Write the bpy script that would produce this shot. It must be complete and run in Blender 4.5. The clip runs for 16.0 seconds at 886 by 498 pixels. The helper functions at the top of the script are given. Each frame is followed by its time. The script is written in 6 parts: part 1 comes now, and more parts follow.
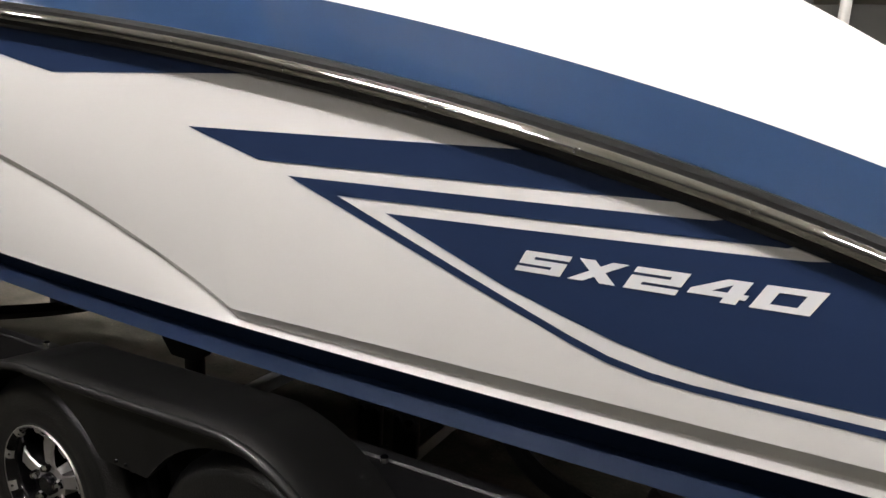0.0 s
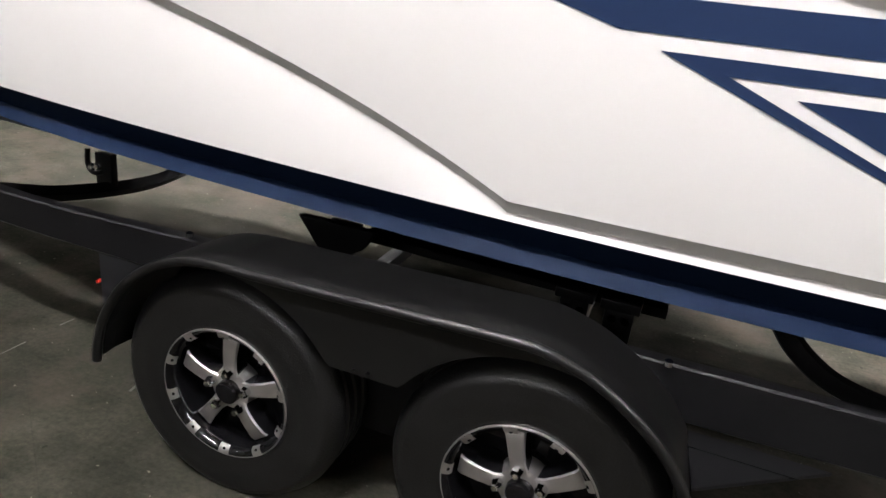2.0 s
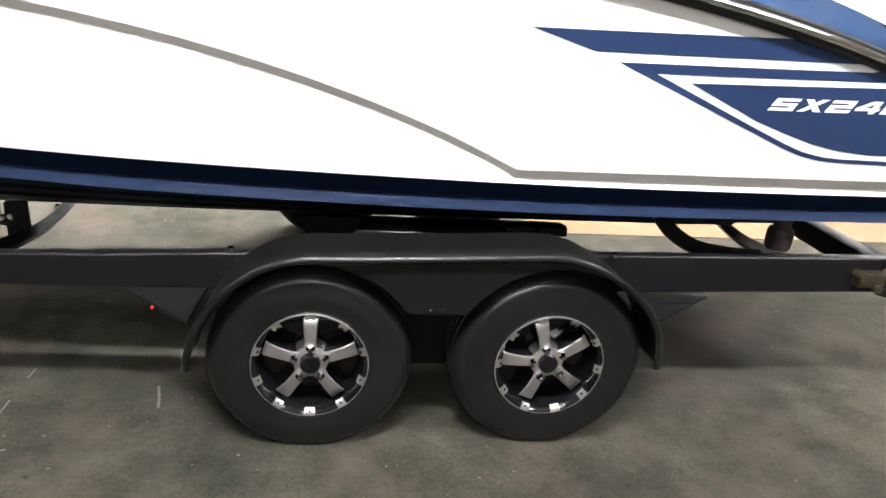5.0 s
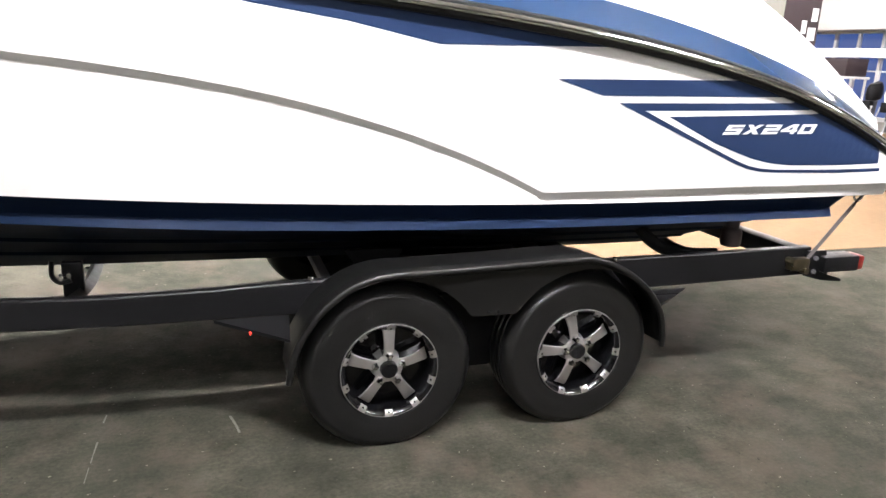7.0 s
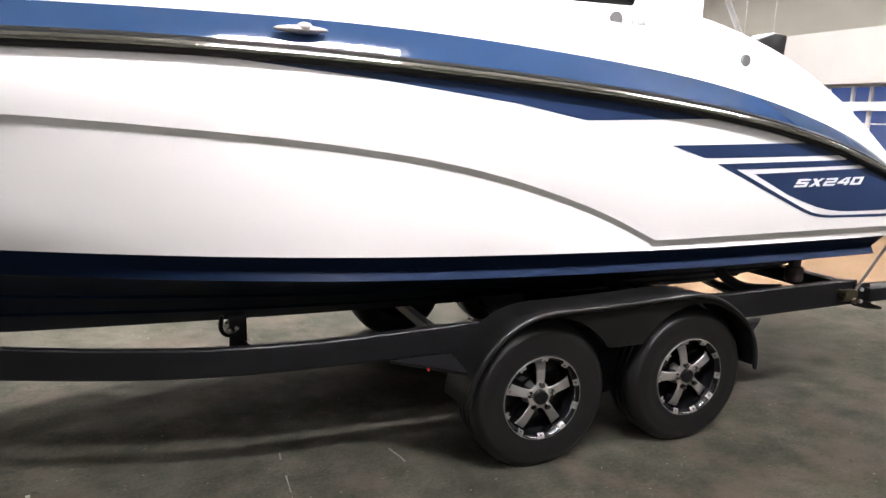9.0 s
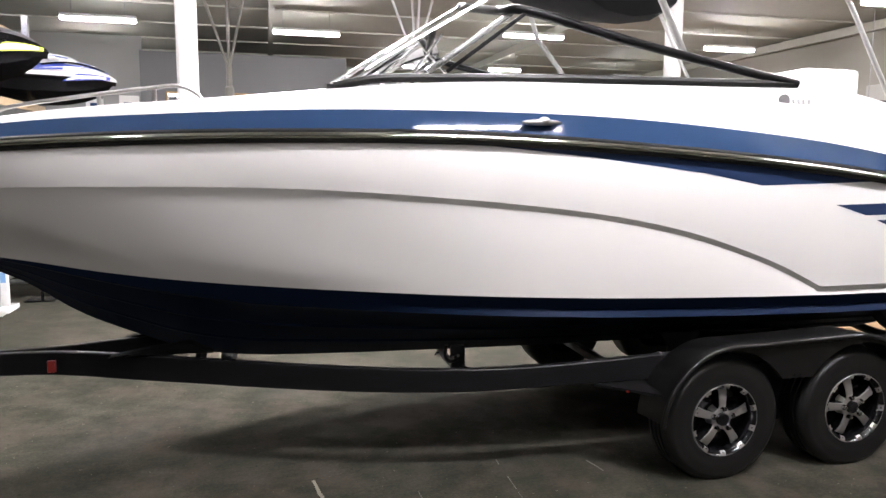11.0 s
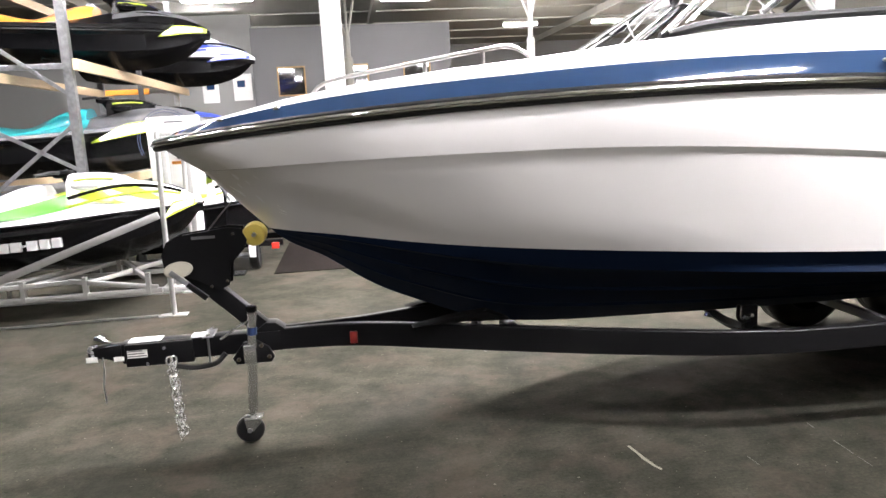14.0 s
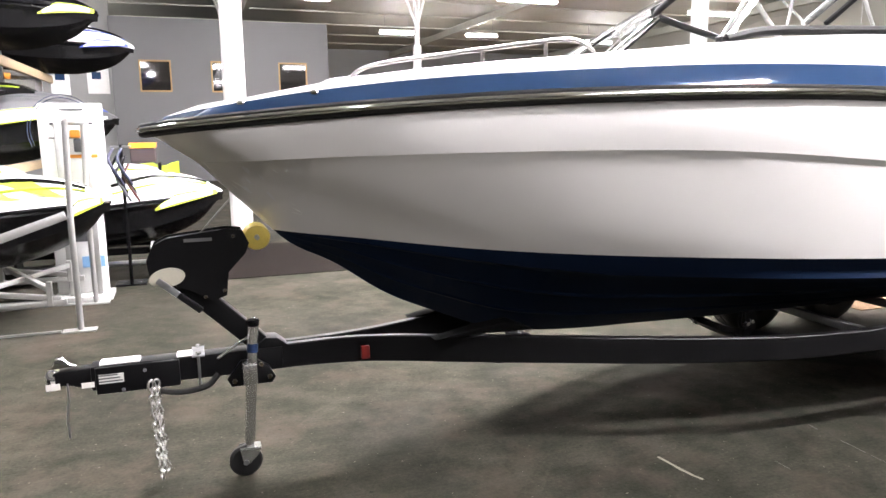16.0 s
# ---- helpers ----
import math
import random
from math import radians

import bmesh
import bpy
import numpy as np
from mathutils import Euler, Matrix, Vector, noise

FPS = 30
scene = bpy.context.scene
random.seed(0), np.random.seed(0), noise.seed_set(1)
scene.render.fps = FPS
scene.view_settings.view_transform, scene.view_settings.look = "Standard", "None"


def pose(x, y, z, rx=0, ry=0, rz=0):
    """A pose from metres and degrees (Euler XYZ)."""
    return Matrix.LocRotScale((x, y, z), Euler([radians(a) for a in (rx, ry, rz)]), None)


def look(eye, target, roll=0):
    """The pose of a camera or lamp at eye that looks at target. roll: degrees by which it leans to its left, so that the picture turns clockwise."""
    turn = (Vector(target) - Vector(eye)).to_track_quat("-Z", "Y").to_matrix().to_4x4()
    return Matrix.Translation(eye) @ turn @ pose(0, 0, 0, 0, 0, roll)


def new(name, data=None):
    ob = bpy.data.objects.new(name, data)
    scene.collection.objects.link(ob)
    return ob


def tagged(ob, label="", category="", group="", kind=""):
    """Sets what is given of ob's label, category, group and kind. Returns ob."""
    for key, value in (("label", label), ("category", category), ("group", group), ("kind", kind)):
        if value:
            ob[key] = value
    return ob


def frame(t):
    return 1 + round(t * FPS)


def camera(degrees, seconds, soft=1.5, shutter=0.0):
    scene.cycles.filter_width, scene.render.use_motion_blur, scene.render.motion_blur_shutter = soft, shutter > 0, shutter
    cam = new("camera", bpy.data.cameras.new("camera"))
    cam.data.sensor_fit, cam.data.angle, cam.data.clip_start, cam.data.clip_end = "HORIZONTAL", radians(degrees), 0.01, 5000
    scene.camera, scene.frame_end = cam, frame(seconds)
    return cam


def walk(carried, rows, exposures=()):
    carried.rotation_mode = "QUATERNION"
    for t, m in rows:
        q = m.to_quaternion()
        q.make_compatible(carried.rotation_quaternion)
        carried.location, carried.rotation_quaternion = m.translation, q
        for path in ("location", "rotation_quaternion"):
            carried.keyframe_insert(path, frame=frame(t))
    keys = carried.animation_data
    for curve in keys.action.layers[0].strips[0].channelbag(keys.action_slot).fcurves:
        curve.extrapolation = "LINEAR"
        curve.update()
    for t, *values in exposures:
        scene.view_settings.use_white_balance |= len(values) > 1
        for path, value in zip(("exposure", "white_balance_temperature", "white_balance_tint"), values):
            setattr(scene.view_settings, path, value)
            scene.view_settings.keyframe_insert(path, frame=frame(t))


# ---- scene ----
cam = camera(64.7, 16.0)
PATH = [
    (0, (2.051, -2.403, 1.678), (1.134, -0.685, 1.223), 3.0),
    (0.5, (1.782, -2.395, 1.658), (0.869, -0.7, 1.116), 4.2),
    (1, (1.525, -2.484, 1.623), (0.678, -0.785, 0.994), 4.6),
    (1.5, (1.331, -2.566, 1.6), (0.619, -0.838, 0.888), 5.4),
    (2, (1.064, -2.633, 1.569), (0.492, -0.872, 0.813), 7.1),
    (2.5, (0.879, -2.737, 1.547), (0.387, -0.961, 0.769), 5.6),
    (3, (0.735, -2.959, 1.558), (0.391, -1.156, 0.763), 2.5),
    (3.5, (0.612, -3.089, 1.576), (0.44, -1.254, 0.799), 2.3),
    (4, (0.431, -3.135, 1.628), (0.393, -1.293, 0.85), 1.7),
    (4.5, (0.274, -3.234, 1.662), (0.405, -1.388, 0.904), 4.7),
    (4.7, (0.204, -3.301, 1.694), (0.405, -1.459, 0.94), 4.9),
    (7, (-0.662, -3.793, 1.619), (-0.046, -1.966, 1.086), 2.6),
    (7.5, (-0.908, -3.808, 1.68), (-0.206, -2.026, 1.107), 3.2),
    (8, (-1.165, -3.811, 1.645), (-0.419, -2.031, 1.119), 2.4),
    (10.5, (-2.267, -4.384, 1.753), (-1.629, -2.504, 1.511), -0.3),
    (11, (-2.455, -4.486, 1.778), (-1.972, -2.561, 1.53), 0.4),
    (11.5, (-2.686, -4.439, 1.779), (-2.329, -2.487, 1.529), -1.3),
    (12, (-2.922, -4.385, 1.771), (-2.633, -2.426, 1.497), 0.4),
    (12.5, (-3.16, -4.392, 1.765), (-2.901, -2.431, 1.468), -1.5),
    (13, (-3.355, -4.39, 1.773), (-3.098, -2.435, 1.436), -2.1),
    (13.5, (-3.511, -4.267, 1.764), (-3.253, -2.317, 1.403), -2.9),
    (14, (-3.658, -4.133, 1.782), (-3.404, -2.18, 1.436), -3.0),
    (14.5, (-3.822, -4.018, 1.761), (-3.516, -2.072, 1.417), -1.7),
    (15, (-4.061, -3.909, 1.764), (-3.65, -1.98, 1.43), -0.6),
    (15.5, (-4.282, -3.788, 1.746), (-3.752, -1.888, 1.414), -0.2),
    (16, (-4.499, -3.631, 1.742), (-3.838, -1.773, 1.408), -0.6),
]
walk(cam, [(t, look(eye, target, roll)) for t, eye, target, roll in PATH],
     exposures=[(0.0, -0.85, 6850, 9), (0.5, -0.80, 6800, 9), (1.0, -0.64, 6700, 9), (2.0, -0.29, 6550, 10), (3.0, 0.24, 6450, 9), (4.7, 0.5, 6450, 9), (8.2, 0.25, 6500, 11), (10.3, -0.35, 6500, 13), (11.5, -0.42, 6500, 13), (12.5, -0.20, 6500, 13), (13.5, 0.14, 6500, 12), (16.0, 0.17, 6500, 13)])

# ---- world and light ----
world = bpy.data.worlds.new("World")
scene.world = world
world.use_nodes = True
bg = world.node_tree.nodes["Background"]
sky = world.node_tree.nodes.new("ShaderNodeTexSky")
sky.sky_type = "NISHITA"
sky.sun_disc = False
sky.sun_elevation = radians(4)
sky.sun_rotation = radians(200)
world.node_tree.links.new(sky.outputs[0], bg.inputs[0])
bg.inputs[1].default_value = 0.1
LAMP_POWER = 300.0


# ---- materials ----
def mat(name, color, rough=0.5, metal=0.0, vary=0.12, scale=6.0, fine=80.0, bump=0.0, coat=0.0, spec=0.5,
        color2=None, blotch=0.0, stretch=(1, 1, 1), island=0.0):
    """Principled surface with variation at two scales in object space and a fine bump."""
    m = bpy.data.materials.new(name)
    m.use_nodes = True
    nt = m.node_tree
    b = nt.nodes["Principled BSDF"]
    b.inputs["Roughness"].default_value = rough
    b.inputs["Metallic"].default_value = metal
    b.inputs["Coat Weight"].default_value = coat
    b.inputs["Coat Roughness"].default_value = 0.06
    b.inputs["Specular IOR Level"].default_value = spec
    tc = nt.nodes.new("ShaderNodeTexCoord")
    mp = nt.nodes.new("ShaderNodeMapping")
    mp.inputs["Scale"].default_value = stretch
    nt.links.new(tc.outputs["Object"], mp.inputs[0])
    big = nt.nodes.new("ShaderNodeTexNoise")
    big.inputs["Scale"].default_value = scale
    big.inputs["Detail"].default_value = 5
    small = nt.nodes.new("ShaderNodeTexNoise")
    small.inputs["Scale"].default_value = fine
    small.inputs["Detail"].default_value = 3
    for n in (big, small):
        nt.links.new(mp.outputs[0], n.inputs["Vector"])
    add = nt.nodes.new("ShaderNodeMath")
    add.operation = "MULTIPLY_ADD"
    nt.links.new(small.outputs[0], add.inputs[0])
    add.inputs[1].default_value = 0.45
    nt.links.new(big.outputs[0], add.inputs[2])
    ramp = nt.nodes.new("ShaderNodeValToRGB")
    c2 = color2 or tuple(c * (1 - vary) for c in color)
    c1 = color if color2 else tuple(min(1, c * (1 + vary * 0.5)) for c in color)
    ramp.color_ramp.elements[0].position = 0.5 - 0.02 - 0.2 * (1 - blotch)
    ramp.color_ramp.elements[1].position = 0.95 - 0.1 * blotch
    ramp.color_ramp.elements[0].color = (*c2, 1)
    ramp.color_ramp.elements[1].color = (*c1, 1)
    nt.links.new(add.outputs[0], ramp.inputs[0])
    nt.links.new(ramp.outputs[0], b.inputs["Base Color"])
    mr = nt.nodes.new("ShaderNodeMapRange")
    mr.inputs["To Min"].default_value = max(0.02, rough * 0.85)
    mr.inputs["To Max"].default_value = min(1, rough * 1.15)
    nt.links.new(big.outputs[0], mr.inputs[0])
    nt.links.new(mr.outputs[0], b.inputs["Roughness"])
    if bump:
        bp = nt.nodes.new("ShaderNodeBump")
        bp.inputs["Strength"].default_value = bump
        bp.inputs["Distance"].default_value = 0.004
        nt.links.new(small.outputs[0], bp.inputs["Height"])
        nt.links.new(bp.outputs[0], b.inputs["Normal"])
    return m


def glow(name, color, power, base=None):
    m = bpy.data.materials.new(name)
    m.use_nodes = True
    b = m.node_tree.nodes["Principled BSDF"]
    b.inputs["Base Color"].default_value = (*(base or color), 1)
    b.inputs["Emission Color"].default_value = (*color, 1)
    b.inputs["Emission Strength"].default_value = power
    return m


def glass(name, tint, alpha):
    m = bpy.data.materials.new(name)
    m.use_nodes = True
    nt = m.node_tree
    nt.nodes.remove(nt.nodes["Principled BSDF"])
    tr = nt.nodes.new("ShaderNodeBsdfTransparent")
    tr.inputs[0].default_value = (*tint, 1)
    gl = nt.nodes.new("ShaderNodeBsdfGlossy")
    gl.inputs["Roughness"].default_value = 0.02
    fr = nt.nodes.new("ShaderNodeFresnel")
    fr.inputs[0].default_value = 1.28
    mx = nt.nodes.new("ShaderNodeMixShader")
    nt.links.new(fr.outputs[0], mx.inputs[0])
    nt.links.new(tr.outputs[0], mx.inputs[1])
    nt.links.new(gl.outputs[0], mx.inputs[2])
    nt.links.new(mx.outputs[0], nt.nodes["Material Output"].inputs[0])
    return m


BADGEGREY = mat("faint_grey_print", (0.60, 0.60, 0.60), 0.4, vary=0.05)
GELCOAT = mat("white_gelcoat", (0.80, 0.785, 0.765), 0.22, vary=0.03, scale=1.5, fine=300, coat=0.5)
DECKWHITE = mat("deck_gelcoat", (0.84, 0.83, 0.82), 0.22, vary=0.03, scale=1.5, fine=300, coat=0.5)
BLUEGEL = mat("blue_gelcoat", (0.018, 0.041, 0.094), 0.06, vary=0.10, scale=2.5, fine=200, coat=0.0)
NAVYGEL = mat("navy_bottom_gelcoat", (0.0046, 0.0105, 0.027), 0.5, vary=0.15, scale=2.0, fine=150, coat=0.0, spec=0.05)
DECAL = mat("navy_vinyl", (0.016, 0.031, 0.080), 0.35, vary=0.08, scale=3, fine=200, spec=0.3)
SCUFFWHITE = mat("rubbed_gelcoat", (0.85, 0.85, 0.82), 0.55, vary=0.25, scale=90)
VINYLWHITE = mat("white_vinyl", (0.74, 0.74, 0.75), 0.35, vary=0.03)
BLACKRUB = mat("black_rubber", (0.008, 0.008, 0.008), 0.5, vary=0.3, scale=10, fine=150, bump=0.15, spec=0.3)
TYRERUB = mat("tyre_rubber", (0.0048, 0.0048, 0.0049), 0.34, vary=0.7, scale=9, fine=160, bump=0.35, spec=0.52)
BRIGHTALU = mat("bright_aluminium", (0.56, 0.56, 0.55), 0.24, 0.85, vary=0.10)
CHROME = mat("chrome", (0.72, 0.72, 0.72), 0.07, 1.0, vary=0.06)
MACHINED = mat("machined_aluminium", (0.50, 0.485, 0.47), 0.34, 0.92, vary=0.10, scale=25, fine=400)
BLACKCHROME = mat("black_chrome", (0.0035, 0.0035, 0.004), 0.10, vary=0.2, spec=0.35)
FRAMEBLACK = mat("black_painted_steel", (0.0055, 0.0055, 0.006), 0.40, vary=0.3, scale=5, fine=120, bump=0.05, spec=0.14)
FENDERBLACK = mat("black_fender_plastic", (0.0046, 0.0046, 0.0046), 0.34, vary=0.25, scale=8, fine=260, bump=0.12, spec=0.36)
BLACKP = mat("black_hull_plastic", (0.0032, 0.0032, 0.0036), 0.26, vary=0.1, spec=0.16)
CARPET = mat("black_carpet", (0.004, 0.004, 0.004), 0.95, vary=0.3, fine=400, bump=0.6, spec=0.1)
GALV = mat("galvanised_steel", (0.34, 0.345, 0.35), 0.36, 0.85, vary=0.45, scale=18, fine=90, bump=0.05)
ALUM = mat("aluminium_tube", (0.50, 0.50, 0.485), 0.38, 0.7, vary=0.15, scale=8)
YELLOWPOLY = mat("amber_polyurethane", (0.50, 0.39, 0.08), 0.35, vary=0.2)
REDLENS = mat("red_lens", (0.45, 0.03, 0.02), 0.25, vary=0.2, coat=0.6)
DARKRED = mat("dark_red_reflector", (0.060, 0.009, 0.006), 0.3, vary=0.2, coat=0.4)
LABELPAPER = mat("label_paper", (0.72, 0.71, 0.68), 0.6, vary=0.08)
INKGREY = mat("grey_ink", (0.12, 0.12, 0.12), 0.6, vary=0.1)
WOODBEAM = mat("pine_beam", (0.55, 0.42, 0.26), 0.7, vary=0.35, scale=2, fine=60, stretch=(1, 0.1, 1), bump=0.1)
BRASSY = mat("dull_brassy_zinc", (0.085, 0.072, 0.045), 0.35, 0.8, vary=0.35, scale=30)
ROLLERRED = mat('dark_red_rubber', (0.009, 0.0035, 0.003), 0.6, vary=0.3)
JACKZINC = mat('zinc_plated_tube', (0.60, 0.61, 0.59), 0.22, 0.92, vary=0.25, scale=14, fine=90)
CHAINZINC = mat('bright_zinc_chain', (0.86, 0.86, 0.85), 0.16, 0.88, vary=0.2, scale=60)
TAILRED = mat('tail_lens_red', (0.13, 0.012, 0.010), 0.3, vary=0.2)
BEIGE = mat('beige_lever_plate', (0.42, 0.40, 0.32), 0.5, vary=0.15)
WEB = mat("strap_webbing", (0.10, 0.09, 0.085), 0.85, vary=0.3, fine=300, bump=0.3)
GREYWALL = mat("grey_office_wall", (0.105, 0.105, 0.106), 0.8, vary=0.08, scale=1.0, fine=60)
UNSEENWALL = mat("dark_unseen_wall", (0.10, 0.10, 0.095), 0.85, vary=0.1, scale=0.6, fine=40)
EASTWALL = mat("olive_grey_wall", (0.30, 0.29, 0.25), 0.85, vary=0.1, scale=0.6, fine=40)
SOFFIT = mat('off_white_soffit', (0.42, 0.41, 0.38), 0.8, vary=0.08, scale=0.8)
PALEWALL = mat("pale_wall", (0.24, 0.24, 0.23), 0.85, vary=0.1, scale=0.6, fine=40)
COLUMNPAINT = mat("white_column_paint", (0.62, 0.62, 0.60), 0.5, vary=0.06)
CEILPAINT = mat("olive_ceiling_deck", (0.37, 0.365, 0.31), 0.75, vary=0.18, scale=0.5, fine=8)
POSTGREY = mat("dull_grey_steel_paint", (0.16, 0.155, 0.13), 0.6, vary=0.15)
OAK = mat("oak_frame", (0.27, 0.16, 0.055), 0.55, vary=0.25)
DARKGLASS = mat("dark_window_glass", (0.012, 0.011, 0.010), 0.04, vary=0.1, spec=0.6)
WARMLITFLOOR = mat("warm_lit_floor", (0.135, 0.090, 0.054), 0.9, vary=0.25, scale=0.9, fine=14, spec=0.02)
FAINTCHALK = mat("faint_scrape", (0.075, 0.073, 0.062), 0.85, vary=0.5, scale=40)
CHALK = mat("chalk_scrape", (0.16, 0.15, 0.115), 0.8, vary=0.4, scale=40)
TUBEGLOW = glow("fluorescent_diffuser", (0.99, 0.96, 0.985), LAMP_POWER)
# Output set 2.9 times the other strips, to strengthen the key light.
SLIMGLOW = glow("high_output_tube", (0.99, 0.96, 0.985), LAMP_POWER * 2.9)
FIXTURE = mat("white_fixture_steel", (0.75, 0.75, 0.72), 0.5, vary=0.05)
CLEAR = glass("windscreen_glass", (0.80, 0.82, 0.82), 0.1)
DUSK = glow("dusk_window_light", (0.13, 0.27, 0.86), 0.26, (0.02, 0.02, 0.025))


def floor_material():
    """Dark worn concrete: square casts of shade, large stains, fine grit and pale scuffs."""
    m = bpy.data.materials.new("worn_dark_concrete")
    m.use_nodes = True
    nt = m.node_tree
    b = nt.nodes["Principled BSDF"]
    tc = nt.nodes.new("ShaderNodeTexCoord")

    def noise_node(scale, detail, rough=0.55, stretch=None, turn=0.0):
        src = tc.outputs["Object"]
        if stretch:
            mp = nt.nodes.new("ShaderNodeMapping")
            mp.inputs["Scale"].default_value = stretch
            mp.inputs["Rotation"].default_value = (0, 0, radians(turn))
            nt.links.new(src, mp.inputs[0])
            src = mp.outputs[0]
        n = nt.nodes.new("ShaderNodeTexNoise")
        n.inputs["Scale"].default_value = scale
        n.inputs["Detail"].default_value = detail
        n.inputs["Roughness"].default_value = rough
        nt.links.new(src, n.inputs["Vector"])
        return n.outputs[0]

    def ramp(src, p0, p1, c0, c1):
        r = nt.nodes.new("ShaderNodeValToRGB")
        r.color_ramp.elements[0].position, r.color_ramp.elements[1].position = p0, p1
        r.color_ramp.elements[0].color, r.color_ramp.elements[1].color = (*c0, 1), (*c1, 1)
        nt.links.new(src, r.inputs[0])
        return r.outputs[0]

    def mix(kind, fac, a, c):
        x = nt.nodes.new("ShaderNodeMix")
        x.data_type, x.blend_type = "RGBA", kind
        if isinstance(fac, float):
            x.inputs[0].default_value = fac
        else:
            nt.links.new(fac, x.inputs[0])
        nt.links.new(a, x.inputs[6])
        if isinstance(c, tuple):
            x.inputs[7].default_value = (*c, 1)
        else:
            nt.links.new(c, x.inputs[7])
        return x.outputs[2]

    base = ramp(noise_node(1.1, 6, 0.62), 0.30, 0.72, (0.0215, 0.0218, 0.0180), (0.0505, 0.0485, 0.0400))
    brick = nt.nodes.new("ShaderNodeTexBrick")
    mp = nt.nodes.new("ShaderNodeMapping")
    mp.inputs["Rotation"].default_value = (0, 0, radians(38))
    nt.links.new(tc.outputs["Object"], mp.inputs[0])
    nt.links.new(mp.outputs[0], brick.inputs["Vector"])
    brick.inputs["Scale"].default_value = 1.0
    brick.inputs["Brick Width"].default_value = 0.62
    brick.inputs["Row Height"].default_value = 0.36
    brick.inputs["Mortar Size"].default_value = 0.002
    brick.inputs["Color1"].default_value = (0.70, 0.72, 0.70, 1)
    brick.inputs["Color2"].default_value = (1.15, 1.12, 1.08, 1)
    brick.inputs["Mortar"].default_value = (0.8, 0.8, 0.8, 1)
    col = mix("MULTIPLY", 0.4, base, brick.outputs[0])
    grit = ramp(noise_node(55, 4, 0.7), 0.3, 0.75, (0.62, 0.62, 0.62), (1.35, 1.33, 1.28))
    col = mix("MULTIPLY", 0.75, col, grit)
    fibre = ramp(noise_node(9, 4, 0.65, (1, 7, 1), 30), 0.35, 0.7, (0.8, 0.8, 0.8), (1.2, 1.2, 1.2))
    col = mix("MULTIPLY", 0.4, col, fibre)
    stain = ramp(noise_node(0.7, 3, 0.5), 0.54, 0.72, (0, 0, 0), (0.68, 0.68, 0.68))
    col = mix("MIX", stain, col, (0.030, 0.029, 0.026))
    blotch = ramp(noise_node(4.5, 7, 0.7), 0.34, 0.68, (0.64, 0.66, 0.62), (1.36, 1.31, 1.27))
    col = mix("MULTIPLY", 0.75, col, blotch)
    rust = ramp(noise_node(1.5, 6, 0.65), 0.50, 0.70, (0, 0, 0), (0.6, 0.6, 0.6))
    col = mix("MIX", rust, col, (0.070, 0.054, 0.043))
    speck = ramp(noise_node(38, 2, 0.5), 0.715, 0.755, (0, 0, 0), (0.32, 0.32, 0.32))
    col = mix("MIX", speck, col, (0.26, 0.25, 0.20))
    pit = ramp(noise_node(24, 2, 0.5), 0.255, 0.29, (0.6, 0.6, 0.6), (0, 0, 0))
    col = mix("MIX", pit, col, (0.012, 0.012, 0.010))
    scuff = ramp(noise_node(2.6, 8, 0.75, (1, 14, 1), 70), 0.70, 0.78, (0, 0, 0), (0.55, 0.55, 0.55))
    col = mix("MIX", scuff, col, (0.21, 0.20, 0.16))
    nt.links.new(col, b.inputs["Base Color"])
    mr = nt.nodes.new("ShaderNodeMapRange")
    mr.inputs["To Min"].default_value, mr.inputs["To Max"].default_value = 0.75, 0.95
    nt.links.new(noise_node(1.7, 5), mr.inputs[0])
    nt.links.new(mr.outputs[0], b.inputs["Roughness"])
    b.inputs["Specular IOR Level"].default_value = 0.02
    bp = nt.nodes.new("ShaderNodeBump")
    bp.inputs["Strength"].default_value, bp.inputs["Distance"].default_value = 0.15, 0.004
    nt.links.new(noise_node(60, 4), bp.inputs["Height"])
    nt.links.new(bp.outputs[0], b.inputs["Normal"])
    return m


FLOORMAT = floor_material()


# ---- mesh helpers ----
def thing(name, label, category, at=(0, 0, 0), group="", kind=""):
    ob = new(name)
    ob.location = at
    ob.empty_display_size = 0.1
    return tagged(ob, label, category, group, kind)


def origin_of(ob):
    v = Vector((0, 0, 0))
    while ob is not None:
        v = v + ob.location
        ob = ob.parent
    return v


def part(name, bm, material, parent=None, label="", smooth=True, at=None, sharp=38):
    """One mesh object from a bmesh in world metres, under parent if given."""
    base = origin_of(parent) if parent is not None else Vector((0, 0, 0))
    loc = Vector(at) if at is not None else base
    bmesh.ops.translate(bm, verts=bm.verts, vec=-loc)
    bmesh.ops.recalc_face_normals(bm, faces=bm.faces)
    me = bpy.data.meshes.new(name)
    bm.to_mesh(me)
    bm.free()
    for m in (material if isinstance(material, (list, tuple)) else [material]):
        me.materials.append(m)
    if smooth:
        me.polygons.foreach_set("use_smooth", [True] * len(me.polygons))
        me.set_sharp_from_angle(angle=radians(sharp))
    ob = new(name, me)
    if parent is not None:
        ob.parent = parent
    ob.location = loc - base
    if label:
        ob["label"] = label
    return ob


